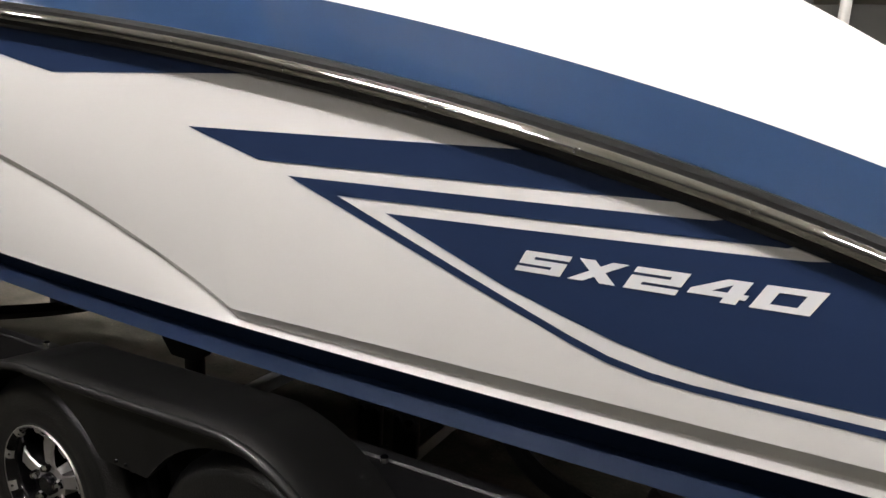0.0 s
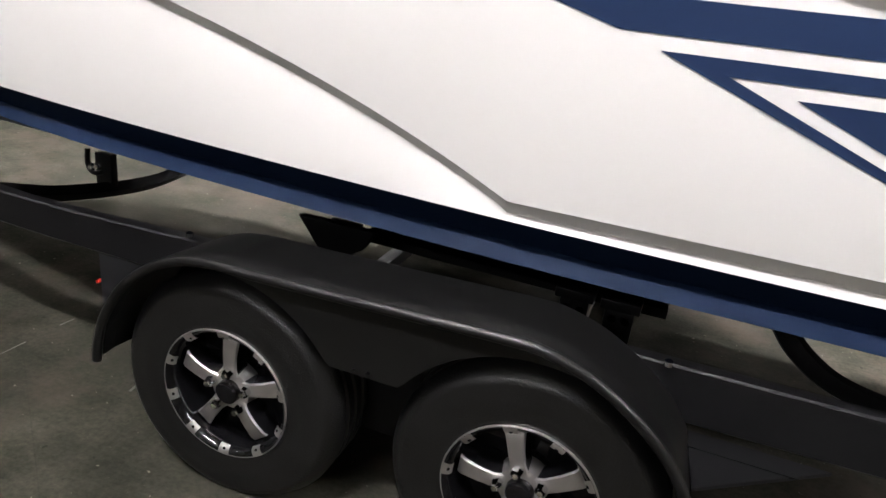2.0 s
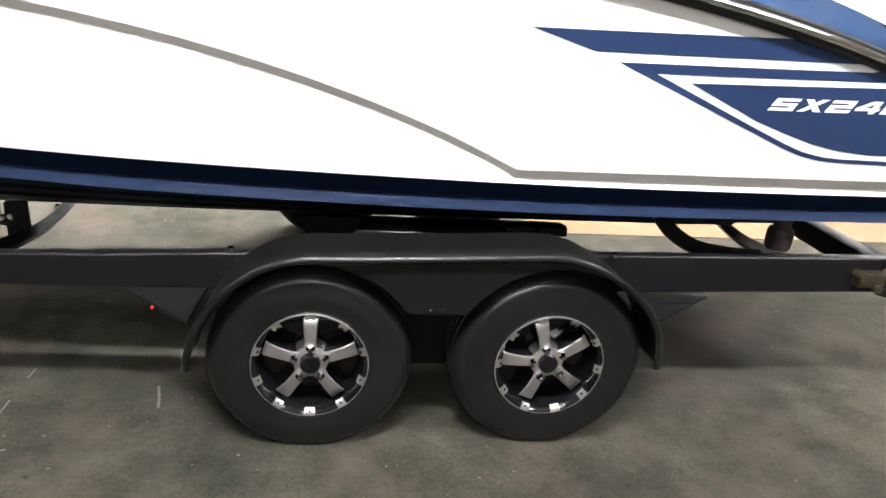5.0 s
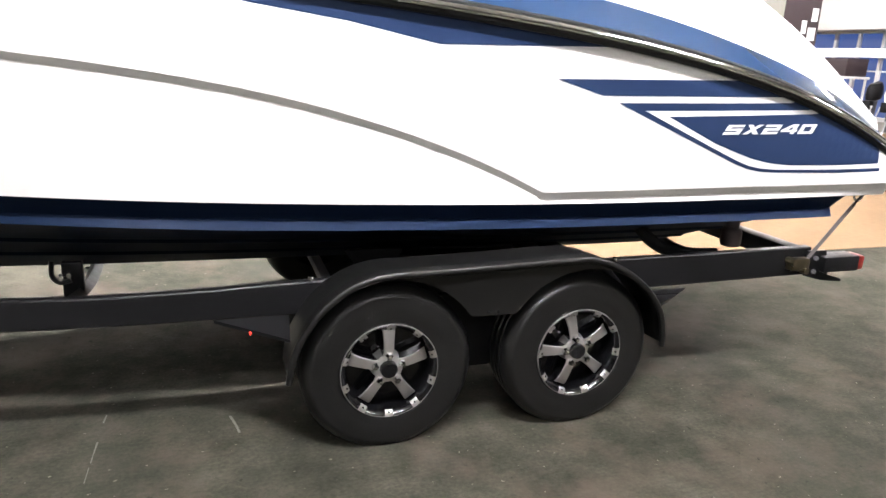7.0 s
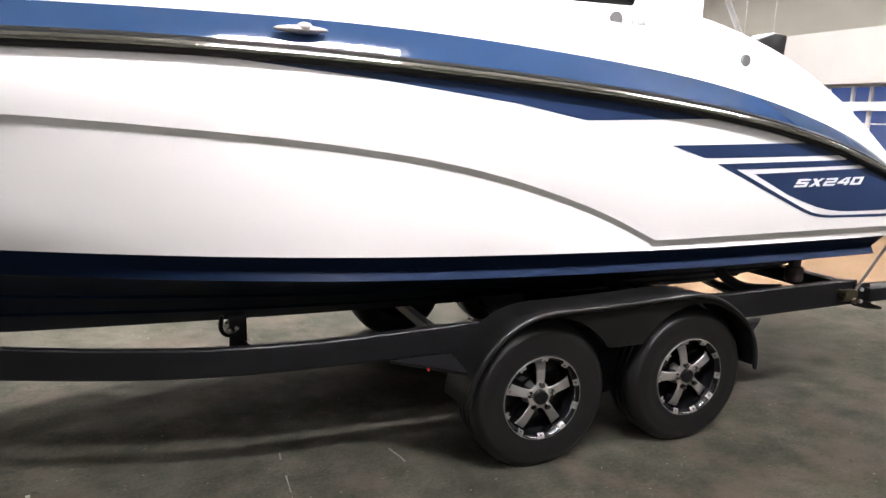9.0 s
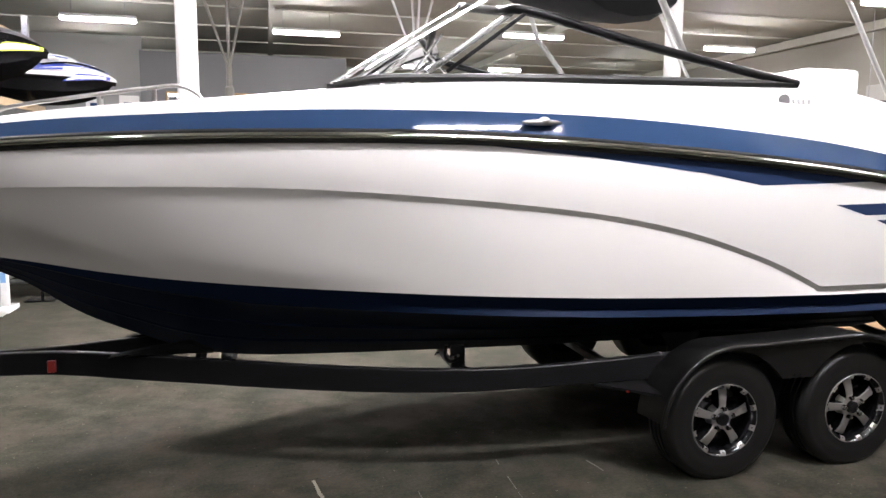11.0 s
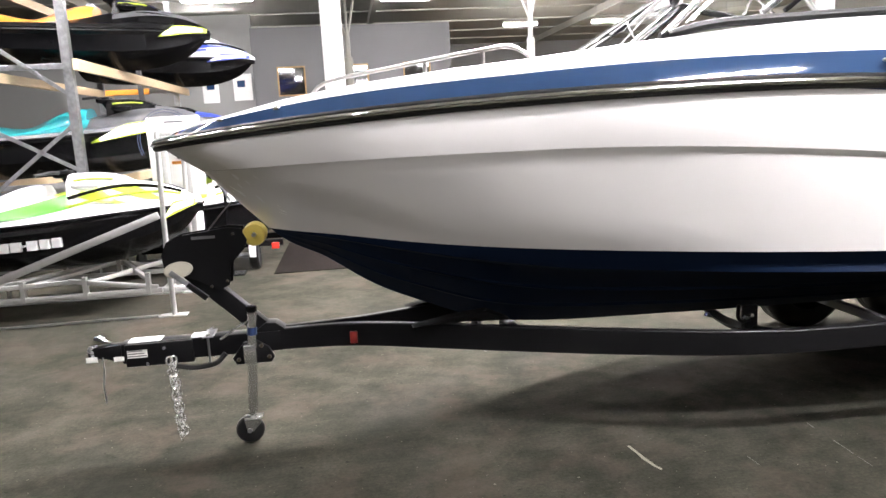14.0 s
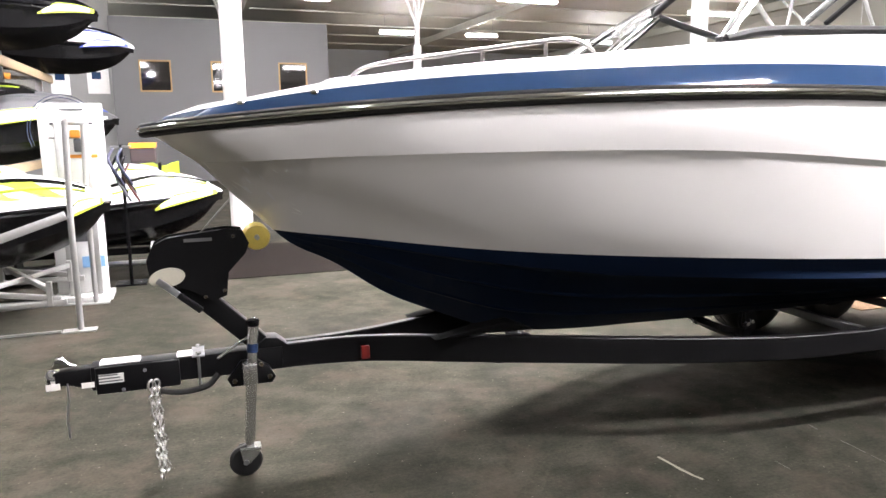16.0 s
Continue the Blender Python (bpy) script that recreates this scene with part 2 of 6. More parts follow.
def box(bm, lo, hi, bevel=0.0, m=None, seg=2):
    t = bmesh.new()
    bmesh.ops.create_cube(t, size=1)
    lo, hi = Vector(lo), Vector(hi)
    for v in t.verts:
        v.co = Vector(((lo[i] + hi[i]) / 2 + v.co[i] * (hi[i] - lo[i]) for i in range(3)))
    if bevel:
        bmesh.ops.bevel(t, geom=t.edges[:], offset=bevel, segments=seg, affect="EDGES", profile=0.5)
    if m is not None:
        bmesh.ops.transform(t, matrix=m, verts=t.verts)
    merge(bm, t)
    return bm


def merge(bm, t):
    vm = [bm.verts.new(v.co) for v in t.verts]
    t.verts.index_update()
    for f in t.faces:
        nf = bm.faces.new([vm[v.index] for v in f.verts])
        nf.material_index = f.material_index
    t.free()


def tube(bm, pts, r, n=10, caps=True, sx=1.0):
    """A round bar along a line of points; r a number or one per point."""
    pts = [Vector(p) for p in pts]
    rs = r if isinstance(r, (list, tuple)) else [r] * len(pts)
    rings, side = [], None
    for i, p in enumerate(pts):
        d = (pts[min(i + 1, len(pts) - 1)] - pts[max(i - 1, 0)]).normalized()
        if side is None:
            side = d.cross(Vector((0, 0, 1)))
            if side.length < 0.05:
                side = d.cross(Vector((0, 1, 0)))
        side = (side - d * side.dot(d)).normalized()
        up = side.cross(d)
        rings.append([bm.verts.new(p + (side * math.cos(a) * sx + up * math.sin(a)) * rs[i]) for a in (2 * math.pi * k / n for k in range(n))])
    for a, b in zip(rings, rings[1:]):
        for k in range(n):
            bm.faces.new((a[k], a[(k + 1) % n], b[(k + 1) % n], b[k]))
    if caps:
        bm.faces.new(rings[0][::-1])
        bm.faces.new(rings[-1])
    return bm


def smooth_line(pts, n=8):
    """Catmull-Rom through the points."""
    P = [Vector(p) for p in pts]
    P = [P[0] * 2 - P[1]] + P + [P[-1] * 2 - P[-2]]
    out = []
    for i in range(1, len(P) - 2):
        for k in range(n):
            t = k / n
            a, b, c, d = P[i - 1:i + 3]
            out.append(0.5 * (2 * b + (c - a) * t + (2 * a - 5 * b + 4 * c - d) * t * t + (3 * b - a - 3 * c + d) * t ** 3))
    return out + [P[-2]]


def loft(bm, rows, close=False, index=0):
    """Quads between rows of points of equal length."""
    vs = [[bm.verts.new(p) for p in row] for row in rows]
    for a, b in zip(vs, vs[1:]):
        m = len(a)
        for k in range(m if close else m - 1):
            q = (a[k], a[(k + 1) % m], b[(k + 1) % m], b[k])
            if len({tuple(round(c, 5) for c in v.co) for v in q}) >= 3:
                bm.faces.new(q).material_index = index
    return vs


def spin(bm, profile, n=48, axis="y", centre=(0, 0, 0), full=True):
    """Revolve (radius, along) pairs about an axis through centre."""
    rows = []
    c = Vector(centre)
    for k in range(n):
        a = 2 * math.pi * k / n
        row = []
        for r, s in profile:
            if axis == "y":
                row.append(c + Vector((r * math.cos(a), s, r * math.sin(a))))
            elif axis == "z":
                row.append(c + Vector((r * math.cos(a), r * math.sin(a), s)))
            else:
                row.append(c + Vector((s, r * math.cos(a), r * math.sin(a))))
        rows.append(row)
    rows.append(rows[0])
    loft(bm, rows)
    bmesh.ops.remove_doubles(bm, verts=bm.verts, dist=1e-5)
    return bm


def plate(bm, outline, axis, a, b, bevel=0.0):
    """Extrude a 2D outline along an axis from a to b. axis y: outline is (x, z); axis z: (x, y); axis x: (y, z)."""
    def at(p, s):
        return {"y": (p[0], s, p[1]), "z": (p[0], p[1], s), "x": (s, p[0], p[1])}[axis]
    t = bmesh.new()
    f0 = [t.verts.new(at(p, a)) for p in outline]
    f1 = [t.verts.new(at(p, b)) for p in outline]
    t.faces.new(f0)
    t.faces.new(f1[::-1])
    n = len(outline)
    for k in range(n):
        t.faces.new((f0[k], f1[k], f1[(k + 1) % n], f0[(k + 1) % n]))
    bmesh.ops.recalc_face_normals(t, faces=t.faces)
    if bevel:
        bmesh.ops.bevel(t, geom=t.edges[:], offset=bevel, segments=2, affect="EDGES", profile=0.5)
    merge(bm, t)
    return bm


def spline(kx, ky):
    kx, ky = np.array(kx, float), np.array(ky, float)
    n, h = len(kx), np.diff(kx)
    A, b = np.eye(n), np.zeros(n)
    for i in range(1, n - 1):
        A[i, i - 1], A[i, i], A[i, i + 1] = h[i - 1], 2 * (h[i - 1] + h[i]), h[i]
        b[i] = 6 * ((ky[i + 1] - ky[i]) / h[i] - (ky[i] - ky[i - 1]) / h[i - 1])
    M = np.linalg.solve(A, b)

    def f(x):
        j = int(np.clip(np.searchsorted(kx, x) - 1, 0, n - 2))
        x0, x1, d = kx[j], kx[j + 1], h[j]
        return float((M[j] * (x1 - x) ** 3 + M[j + 1] * (x - x0) ** 3) / (6 * d) + (ky[j] / d - M[j] * d / 6) * (x1 - x) + (ky[j + 1] / d - M[j + 1] * d / 6) * (x - x0))
    return f


# ---- the hall ----
X0, X1, Y0, Y1, ZC = -26.0, 34.0, -22.0, 40.0, 6.7


def slab(name, lo, hi, material, label, kind="structure", category=""):
    return tagged(part(name, box(bmesh.new(), lo, hi), material, None, smooth=False), label, category, "", kind)


slab("floor", (X0, Y0, -0.2), (X1, Y1, 0.0), FLOORMAT, "dark worn grey-green concrete showroom floor with stains")
# Thin slab whose tan colour carries the warm light on the far floor.
slab("floor_warm_lit", (1.45, 1.15, 0.0), (X1, Y1, 0.004), WARMLITFLOOR, "thin floor slab with warm light put in as a tan tint")
# South and west walls are unseen, kept dark to limit bounce under the boat.
slab("wall_south", (X0 - 0.3, Y0 - 0.3, 0), (X1 + 0.3, Y0, ZC + 0.3), UNSEENWALL, "plain grey unseen wall, kept dark to cut bounced light")
slab("wall_west", (X0 - 0.3, Y0, 0), (X0, Y1, ZC + 0.3), UNSEENWALL, "plain grey unseen wall, kept dark to cut bounced light")
slab("wall_north", (X0 - 0.3, Y1, 0), (X1 + 0.3, Y1 + 0.3, ZC + 0.3), PALEWALL, "plain pale far wall of the hall")

bm = box(bmesh.new(), (X0, Y0, ZC), (X1, Y1, ZC + 0.3))
y = Y0 + 1.0
while y < Y1:
    box(bm, (X0, y - 0.03, ZC - 0.06), (X1, y + 0.03, ZC))
    y += 3.4
x = X0 + 4
while x < X1:
    box(bm, (x - 0.1, Y0, ZC - 0.42), (x + 0.1, Y1, ZC - 0.13))
    x += 9.9
tagged(part("ceiling", bm, CEILPAINT, None, smooth=False), "olive-grey metal deck ceiling with exposed joists", "", "", "structure")

# east wall with a storefront window behind the stern
EX = 18.0
wall = tagged(part("wall_east", box(box(box(box(bmesh.new(), (EX, Y0, 0), (EX + 0.3, 7.5, ZC)), (EX, 15.2, 0), (EX + 0.3, Y1, ZC)), (EX, 7.5, 2.9), (EX + 0.3, 15.2, ZC)), (EX, 7.5, 0), (EX + 0.3, 15.2, 0.3)), EASTWALL, None, smooth=False), "plain pale wall with a wide storefront opening", "", "", "structure")
win = thing("window_1", "white-framed storefront window with blue dusk light outside", "window", (EX, 11.35, 0.3), kind="structure")
part("soffit", box(bmesh.new(), (EX - 0.9, 7.4, 2.86), (EX - 0.003, 15.3, 4.4), 0.01), SOFFIT, win, "white boxed soffit over the window", smooth=False)
for z0, z1, out in ((0.3, 0.42, 0.05), (2.10, 2.36, 0.35), (2.80, 2.857, 0.05)):
    part("window_frame", box(bmesh.new(), (EX - out, 7.5, z0), (EX + 0.12, 15.2, z1), 0.01), COLUMNPAINT, win, smooth=False)
mull = (7.55, 8.4, 9.25, 10.1, 10.95, 11.55, 12.4, 13.25, 14.1, 15.15)
for yy in mull:
    part("window_frame", box(bmesh.new(), (EX - 0.04, yy - 0.05, 0.42), (EX + 0.1, yy + 0.05, 2.10), 0.01), COLUMNPAINT, win, smooth=False)
    part("window_frame", box(bmesh.new(), (EX - 0.04, yy - 0.045, 2.36), (EX + 0.1, yy + 0.045, 2.80), 0.01), COLUMNPAINT, win, smooth=False)
for ya, yb in zip(mull, mull[1:]):
    part("transom_bar", box(bmesh.new(), (EX - 0.03, ya + 0.05, 1.70), (EX + 0.08, yb - 0.05, 1.74), 0.005), COLUMNPAINT, win, smooth=False)
    for z0, z1 in ((0.42, 1.70), (1.74, 2.10), (2.36, 2.80)):
        part("pane", box(bmesh.new(), (EX + 0.06, ya + 0.045, z0), (EX + 0.07, yb - 0.045, z1)), DUSK, win, smooth=False)

# office block with windows at the far side
OY = 23.7
office = thing("wall_office", "grey painted office block wall with small oak-framed windows", "", (-3.1, OY, 0), kind="structure")
WINX = (-6.02, -3.62, -1.22)
for xa, xb, za, zb in [(-6.9, 0.66, 0, 3.2), (-6.9, 0.66, 4.3, 5.74), (-6.9, WINX[0], 3.2, 4.3), (WINX[0] + 1.06, WINX[1], 3.2, 4.3), (WINX[1] + 1.06, WINX[2], 3.2, 4.3), (WINX[2] + 1.06, 0.66, 3.2, 4.3)]:
    part("wall_panel", box(bmesh.new(), (xa, OY, za), (xb, OY + 0.2, zb)), GREYWALL, office, smooth=False)
part("side_wall", box(bmesh.new(), (-6.9, OY + 0.2, 0), (-6.7, OY + 8, 5.6)), GREYWALL, office, smooth=False)
part("side_wall", box(bmesh.new(), (0.46, OY + 0.2, 0), (0.66, OY + 8, 5.6)), GREYWALL, office, smooth=False)
part("roof", box(bmesh.new(), (-6.9, OY + 0.2, 5.6), (0.66, OY + 8, 5.74)), GREYWALL, office, smooth=False)
for wx in WINX:
    bm = bmesh.new()
    for a, b in (((wx, 3.2), (wx + 1.06, 3.25)), ((wx, 4.25), (wx + 1.06, 4.3)), ((wx, 3.25), (wx + 0.05, 4.25)), ((wx + 1.01, 3.25), (wx + 1.06, 4.25))):
        box(bm, (a[0], OY - 0.03, a[1]), (b[0], OY + 0.1, b[1]), 0.008)
    fr = part("window_frame", bm, OAK, office, "oak window frame", smooth=False)
    part("pane", box(bmesh.new(), (wx + 0.05, OY + 0.05, 3.25), (wx + 1.01, OY + 0.06, 4.25)), DARKGLASS, fr, smooth=False)
slab("wall_side", (X0, OY + 0.6, 0), (-6.9, OY + 0.8, ZC - 0.36), PALEWALL, "pale partition wall beside the grey office")


for px, pz, pw, ph in ((-7.75, 3.15, 0.7, 1.0), (-8.9, 3.1, 0.6, 0.9)):
    nb = thing("notice_board", "white printed notice sheet in a thin frame on the wall", "notice", (px, OY + 0.58, pz))
    part("sheet", box(bmesh.new(), (px, OY + 0.57, pz), (px + pw, OY + 0.598, pz + ph), 0.006), LABELPAPER, nb, smooth=False)
    part("print", box(bmesh.new(), (px + 0.15, OY + 0.565, pz + 0.5), (px + 0.45, OY + 0.569, pz + 0.75)), BLUEGEL, nb, smooth=False)


def column(x, y, r):
    c = thing("column", "white painted round steel column from floor to ceiling", "column", (x, y, 0), "hall columns", "structure")
    part("shaft", spin(bmesh.new(), [(0, 0.02), (r, 0.02), (r, ZC - 0.62), (0, ZC - 0.62)], 24, "z", (x, y, 0)), COLUMNPAINT, c)
    part("base_plate", box(bmesh.new(), (x - 0.26, y - 0.26, 0), (x + 0.26, y + 0.26, 0.02), 0.004), GALV, c, smooth=False)


column(-3.75, 8.67, 0.18)
column(6.16, 9.45, 0.18)


def forked_column(x, y, zf, paint):
    """A slim white post that forks into four roof braces."""
    c = thing("forked_column", "slim painted steel post forking into roof braces", "column", (x, y, 0), "forked columns", "structure")
    part("shaft", spin(bmesh.new(), [(0, 0.0), (0.12, 0.0), (0.12, zf - 0.55), (0.075, zf - 0.5), (0.075, zf + 0.05), (0, zf + 0.05)], 16, "z", (x, y, 0)), paint, c)
    for dx, dy in ((0.55, 0), (-0.8, 0), (0, 0.6), (0, -0.6)):
        part("brace", tube(bmesh.new(), [(x, y, zf - 0.05), (x + dx, y + dy, ZC)], 0.035, 8), paint, c)


forked_column(1.93, 16.5, 4.72, COLUMNPAINT)
forked_column(-3.40, 16.0, 4.30, POSTGREY)


def lamp(x, y, length=2.1):
    """A hanging fluorescent strip, true lamp and added fill alike: housing, diffuser and two hanger rods. The short
    ones are slim high-output tubes.
    """
    slim = length < 1.2
    hw, tube_glow = (0.07, SLIMGLOW) if slim else (0.11, TUBEGLOW)
    c = thing("ceiling_light", "long white fluorescent strip light under the ceiling, several of them added as fill", "ceiling light", (x, y, 5.9), "ceiling lights")
    h = length / 2
    part("housing", box(bmesh.new(), (x - h, y - 0.13, 5.93), (x + h, y + 0.13, 6.03), 0.02), FIXTURE, c, smooth=False)
    part("diffuser", box(bmesh.new(), (x - h + 0.02, y - hw, 5.85), (x + h - 0.02, y + hw, 5.93), 0.03), tube_glow, c)
    for s in (-0.7, 0.7):
        part("rod", tube(bmesh.new(), [(x + s * h, y, 6.03), (x + s * h, y, ZC)], 0.008, 6), GALV, c)


for lx, ly, ln in [(-7.2, 18.8, 2.1), (-1.1, 19.4, 2.15), (6.2, 17.9, 2.1), (14.0, 18.4, 2.0), (20.6, 17.0, 2.1),
                   (-8.7, 26.3, 1.5), (4.15, 26.3, 1.5), (8.05, 26.2, 1.5), (14.5, 27.0, 1.5),
                   (-8.4, 10.9, 2.1), (-1.1, 10.9, 2.1), (6.2, 10.9, 2.1), (13.5, 10.9, 2.1),
                   # The two extra strips at x -1.2 are unseen fill for the floor beyond.
                   (-8.4, 3.4, 3.5), (-1.2, 2.9, 3.6), (-1.2, 3.3, 3.6), (-1.2, 3.7, 3.6), (6.2, 3.4, 3.0), (13.5, 3.4, 2.1),
                   # Unseen extra strip, added to lift the floor beyond the boat.
                   (2.75, 3.5, 2.4),
                   # The strip at x -6.8 is unseen, added to lift the bow.
                   (-6.8, -3.9, 0.5), (-0.87, -3.9, 1.15), (0.38, -3.9, 1.15), (6.2, -3.9, 3.2),
                   # Unseen strip far to the south, added as fill on the hull side.
                   (-1.1, -11.2, 2.4)]:
    lamp(lx, ly, ln)

# ---- the boat: lines plan (bow at negative x, keel line at y = 0) ----
TIP, AFT = -4.70, 2.70


class Line:
    """A line of the hull on the port side: half-breadth and height along x, ending on the stem at x = end."""

    def __init__(self, end, xs, ys, zs):
        self.end, self.fy, self.fz = end, spline(xs, ys), spline(xs, zs)

    def x(self, xm):
        return xm if xm > -2.5 else -2.5 + (xm + 2.5) * (self.end + 2.5) / (TIP + 2.5)

    def at(self, xm):
        x = self.x(xm)
        return Vector((x, min(0.0, self.fy(x)) if xm > TIP + 1e-6 else 0.0, self.fz(x)))


SX = [-4.70, -4.64, -4.4, -4.0, -3.5, -3.0, -2.3, -1.5, -0.7, 0.1, 0.9, 1.7, 2.5, 2.75]
RAIL = Line(-4.70, SX, [0, -0.12, -0.312, -0.553, -0.767, -0.914, -1.07, -1.164, -1.195, -1.205, -1.198, -1.165, -1.095, -1.07],
            [1.755, 1.763, 1.789, 1.824, 1.858, 1.881, 1.896, 1.893, 1.857, 1.799, 1.714, 1.572, 1.315, 1.20])
BX = [-4.60, -4.54, -4.4, -4.0, -3.5, -3.0, -2.3, -1.5, -0.7, 0.1, 0.9, 1.7, 2.5, 2.75]
BAND = Line(-4.60, BX, [0, -0.09, -0.235, -0.484, -0.694, -0.84, -0.997, -1.094, -1.117, -1.114, -1.098, -1.052, -0.97, -0.94],
            [1.822, 1.832, 1.856, 1.916, 1.966, 1.994, 2.022, 2.028, 2.012, 1.957, 1.868, 1.709, 1.437, 1.31])
CX = [-4.45, -4.38, -4.2, -4.0, -3.5, -3.0, -2.3, -1.5, -0.7, 0.1, 0.5, 0.9, 1.3, 1.7, 2.0, 2.3, 2.65, 2.75]
CREST = Line(-4.45, CX, [0, -0.09, -0.25, -0.38, -0.59, -0.73, -0.87, -0.945, -0.97, -0.98, -0.98, -0.97, -0.955, -0.95, -0.94, -0.93, -0.9, -0.89],
             [1.875, 1.885, 1.91, 1.945, 2.01, 2.05, 2.12, 2.185, 2.20, 2.215, 2.225, 2.20, 2.12, 1.985, 1.845, 1.67, 1.43, 1.36])
STX = [-4.47, -4.40, -4.0, -3.5, -3.0, -2.3, -1.5, -0.7, -0.3, 0.1, 0.4, 0.7, 0.75]
STRAKE = Line(-4.47, STX, [0, -0.10, -0.46, -0.71, -0.868, -1.03, -1.13, -1.148, -1.143, -1.118, -1.098, -1.078, -1.078],
              [1.600, 1.604, 1.626, 1.642, 1.648, 1.641, 1.590, 1.500, 1.422, 1.308, 1.199, 1.062, 1.037])
CHX = [-4.13, -4.08, -3.8, -3.4, -3.0, -2.3, -1.5, -0.7, 0.1, 0.9, 1.7, 2.5, 2.75]
CHINE = Line(-4.13, CHX, [0, -0.04, -0.2, -0.42, -0.6, -0.823, -0.985, -1.045, -1.058, -1.06, -1.06, -1.055, -1.05],
             [1.252, 1.247, 1.223, 1.186, 1.155, 1.117, 1.078, 1.042, 1.018, 1.005, 1.006, 1.012, 1.015])
KEEL = spline([-4.13, -4.06, -3.85, -3.6, -3.25, -2.97, -2.7, -2.1, -1.5, 0.0, 2.4], [1.252, 1.19, 1.075, 0.905, 0.735, 0.625, 0.57, 0.535, 0.52, 0.505, 0.505])
KINK = 0.70


def strake_at(xm):
    if xm <= KINK:
        return STRAKE.at(xm)
    w = (xm - KINK) / (AFT - KINK)
    return Vector((xm, -1.082 - 0.010 * w, 1.062 + 0.02 * w))


XM = sorted(set([round(TIP + (AFT - TIP) * k / 150, 4) for k in range(151)] + [KINK, 2.01, 2.44] + [round(TIP + 0.012 * k, 4) for k in range(1, 5)]))


def mir(p):
    return Vector((p[0], -p[1], p[2]))


def two_sides(rows_fn, xs, bm=None):
    bm = bm or bmesh.new()
    for s in (1, -1):
        rows = []
        for xm in xs:
            row = rows_fn(xm)
            rows.append([p if s == 1 else mir(p) for p in row])
        loft(bm, rows)
    bmesh.ops.remove_doubles(bm, verts=bm.verts, dist=1e-5)
    return bm


def step_depth(xm):
    return 0.026 if xm > KINK - 0.02 else 0.020 if xm > -2.5 else 0.020 * max(0.0, min(1.0, (xm - TIP) / 2.0))


def side_y(x, z):
    """Half-breadth of the upper topsides at x and height z, aft of the bow."""
    a, b = strake_at(x), RAIL.at(x)
    w = (z - a.z) / (b.z - a.z)
    return a.y + (b.y - a.y) * w - 0.012 * 4 * w * (1 - w)


def shoulder(xm, x, w):
    """Extra fullness of the bow flare along a soft ridge from the rail down to the chine; w runs 0 at the styling line to 1 at the chine, -1 at the rail."""
    ridge = -4.12 + (1.22 * w if w > 0 else 0.25 * w)
    d = x - ridge
    k = 1 + d / 0.42 if d < 0 else 1 - d / 1.5
    ends = min(1.0, max(0.0, (xm - TIP) / 0.25)) * (1 - abs(w) ** 6)
    return 0.030 * max(0.0, k) * ends


def upper_row(xm):
    a, b = strake_at(xm), RAIL.at(xm)
    bulge = 0.012 if xm > -2.5 else 0.012 * max(0.0, (xm - TIP) / 2.2)
    row = []
    for k in range(9):
        w = k / 8
        p = a.lerp(b, w)
        p.y = min(0.0, p.y - bulge * 4 * w * (1 - w) - shoulder(xm, p.x, -w)) if xm > TIP + 1e-6 else 0.0
        row.append(p)
    return row


def lower_row(xm):
    """From the styling line over its chamfer down to the chine."""
    a, c, d = strake_at(xm), CHINE.at(xm), step_depth(xm)
    if xm <= TIP + 1e-6:
        return [a.lerp(c, k / 9) for k in range(10)]
    h = 1.4 * d if xm < KINK - 0.02 else 0.036
    a.y = min(0.0, a.y - shoulder(xm, a.x, 0.0))
    mid = Vector((a.x + (c.x - a.x) * 0.04, min(0.0, a.y + d), a.z - h))
    fade = 1.0 if xm > -2.5 else max(0.0, (xm - TIP) / 2.2)
    row = [a.copy()]
    for k in range(9):
        w = k / 8
        p = mid.lerp(c, w)
        p.y = min(0.0, p.y - 0.006 * 4 * w * (1 - w) * fade * min(1.0, max(0.0, mid.z - c.z - 0.05) / 0.3) - shoulder(xm, p.x, w) + shoulder(xm, a.x, 0.0) * (1 - w))
        row.append(p)
    return row


def bottom_row(xm):
    c = CHINE.at(xm)
    x = CHINE.x(xm)
    f = min(1.0, max(0.0, (x + 4.13) / 1.6))
    k = Vector((c.x, 0, KEEL(c.x) if x > -4.12 else c.z))
    q = min(1.0, max(0.0, (x + 2.2) / 1.6))
    u = Vector((c.x, min(0, c.y + (0.060 - 0.018 * (1 - q)) * f), c.z - 0.072 * f))
    e = Vector((c.x, min(0, c.y + (0.016 + 0.055 * (1 - q)) * f), c.z - 0.112 * f))
    e2 = Vector((c.x, min(0, c.y + (0.07 + 0.06 * (1 - q)) * f), c.z - (0.118 + 0.02 * (1 - q)) * f))
    if k.z > e2.z - 0.002:
        k.z = min(k.z, c.z)
    row = [c, u, e, e2]
    for w0, w1 in ((0.30, 0.34), (0.64, 0.68)):
        p, q = e2.lerp(k, w0), e2.lerp(k, w1)
        p.z -= 0.012 * f
        row += [e2.lerp(k, w0 - 0.02), p, q]
    row.append(k)
    return row


boat = thing("boat", "white and blue bowrider motorboat sitting on a black tandem trailer", "boat", (0, 0, 0.5))
bm = two_sides(upper_row, XM)
hull = part("hull_side", bm, GELCOAT, boat, "glossy white gelcoat topsides")
bm = two_sides(lower_row, XM)
# closing plate of the stern above the platform
sect = [p for p in lower_row(AFT)[::-1]] + upper_row(AFT)[1:]
bm.faces.new([bm.verts.new(p) for p in sect] + [bm.verts.new(mir(p)) for p in sect[::-1]])
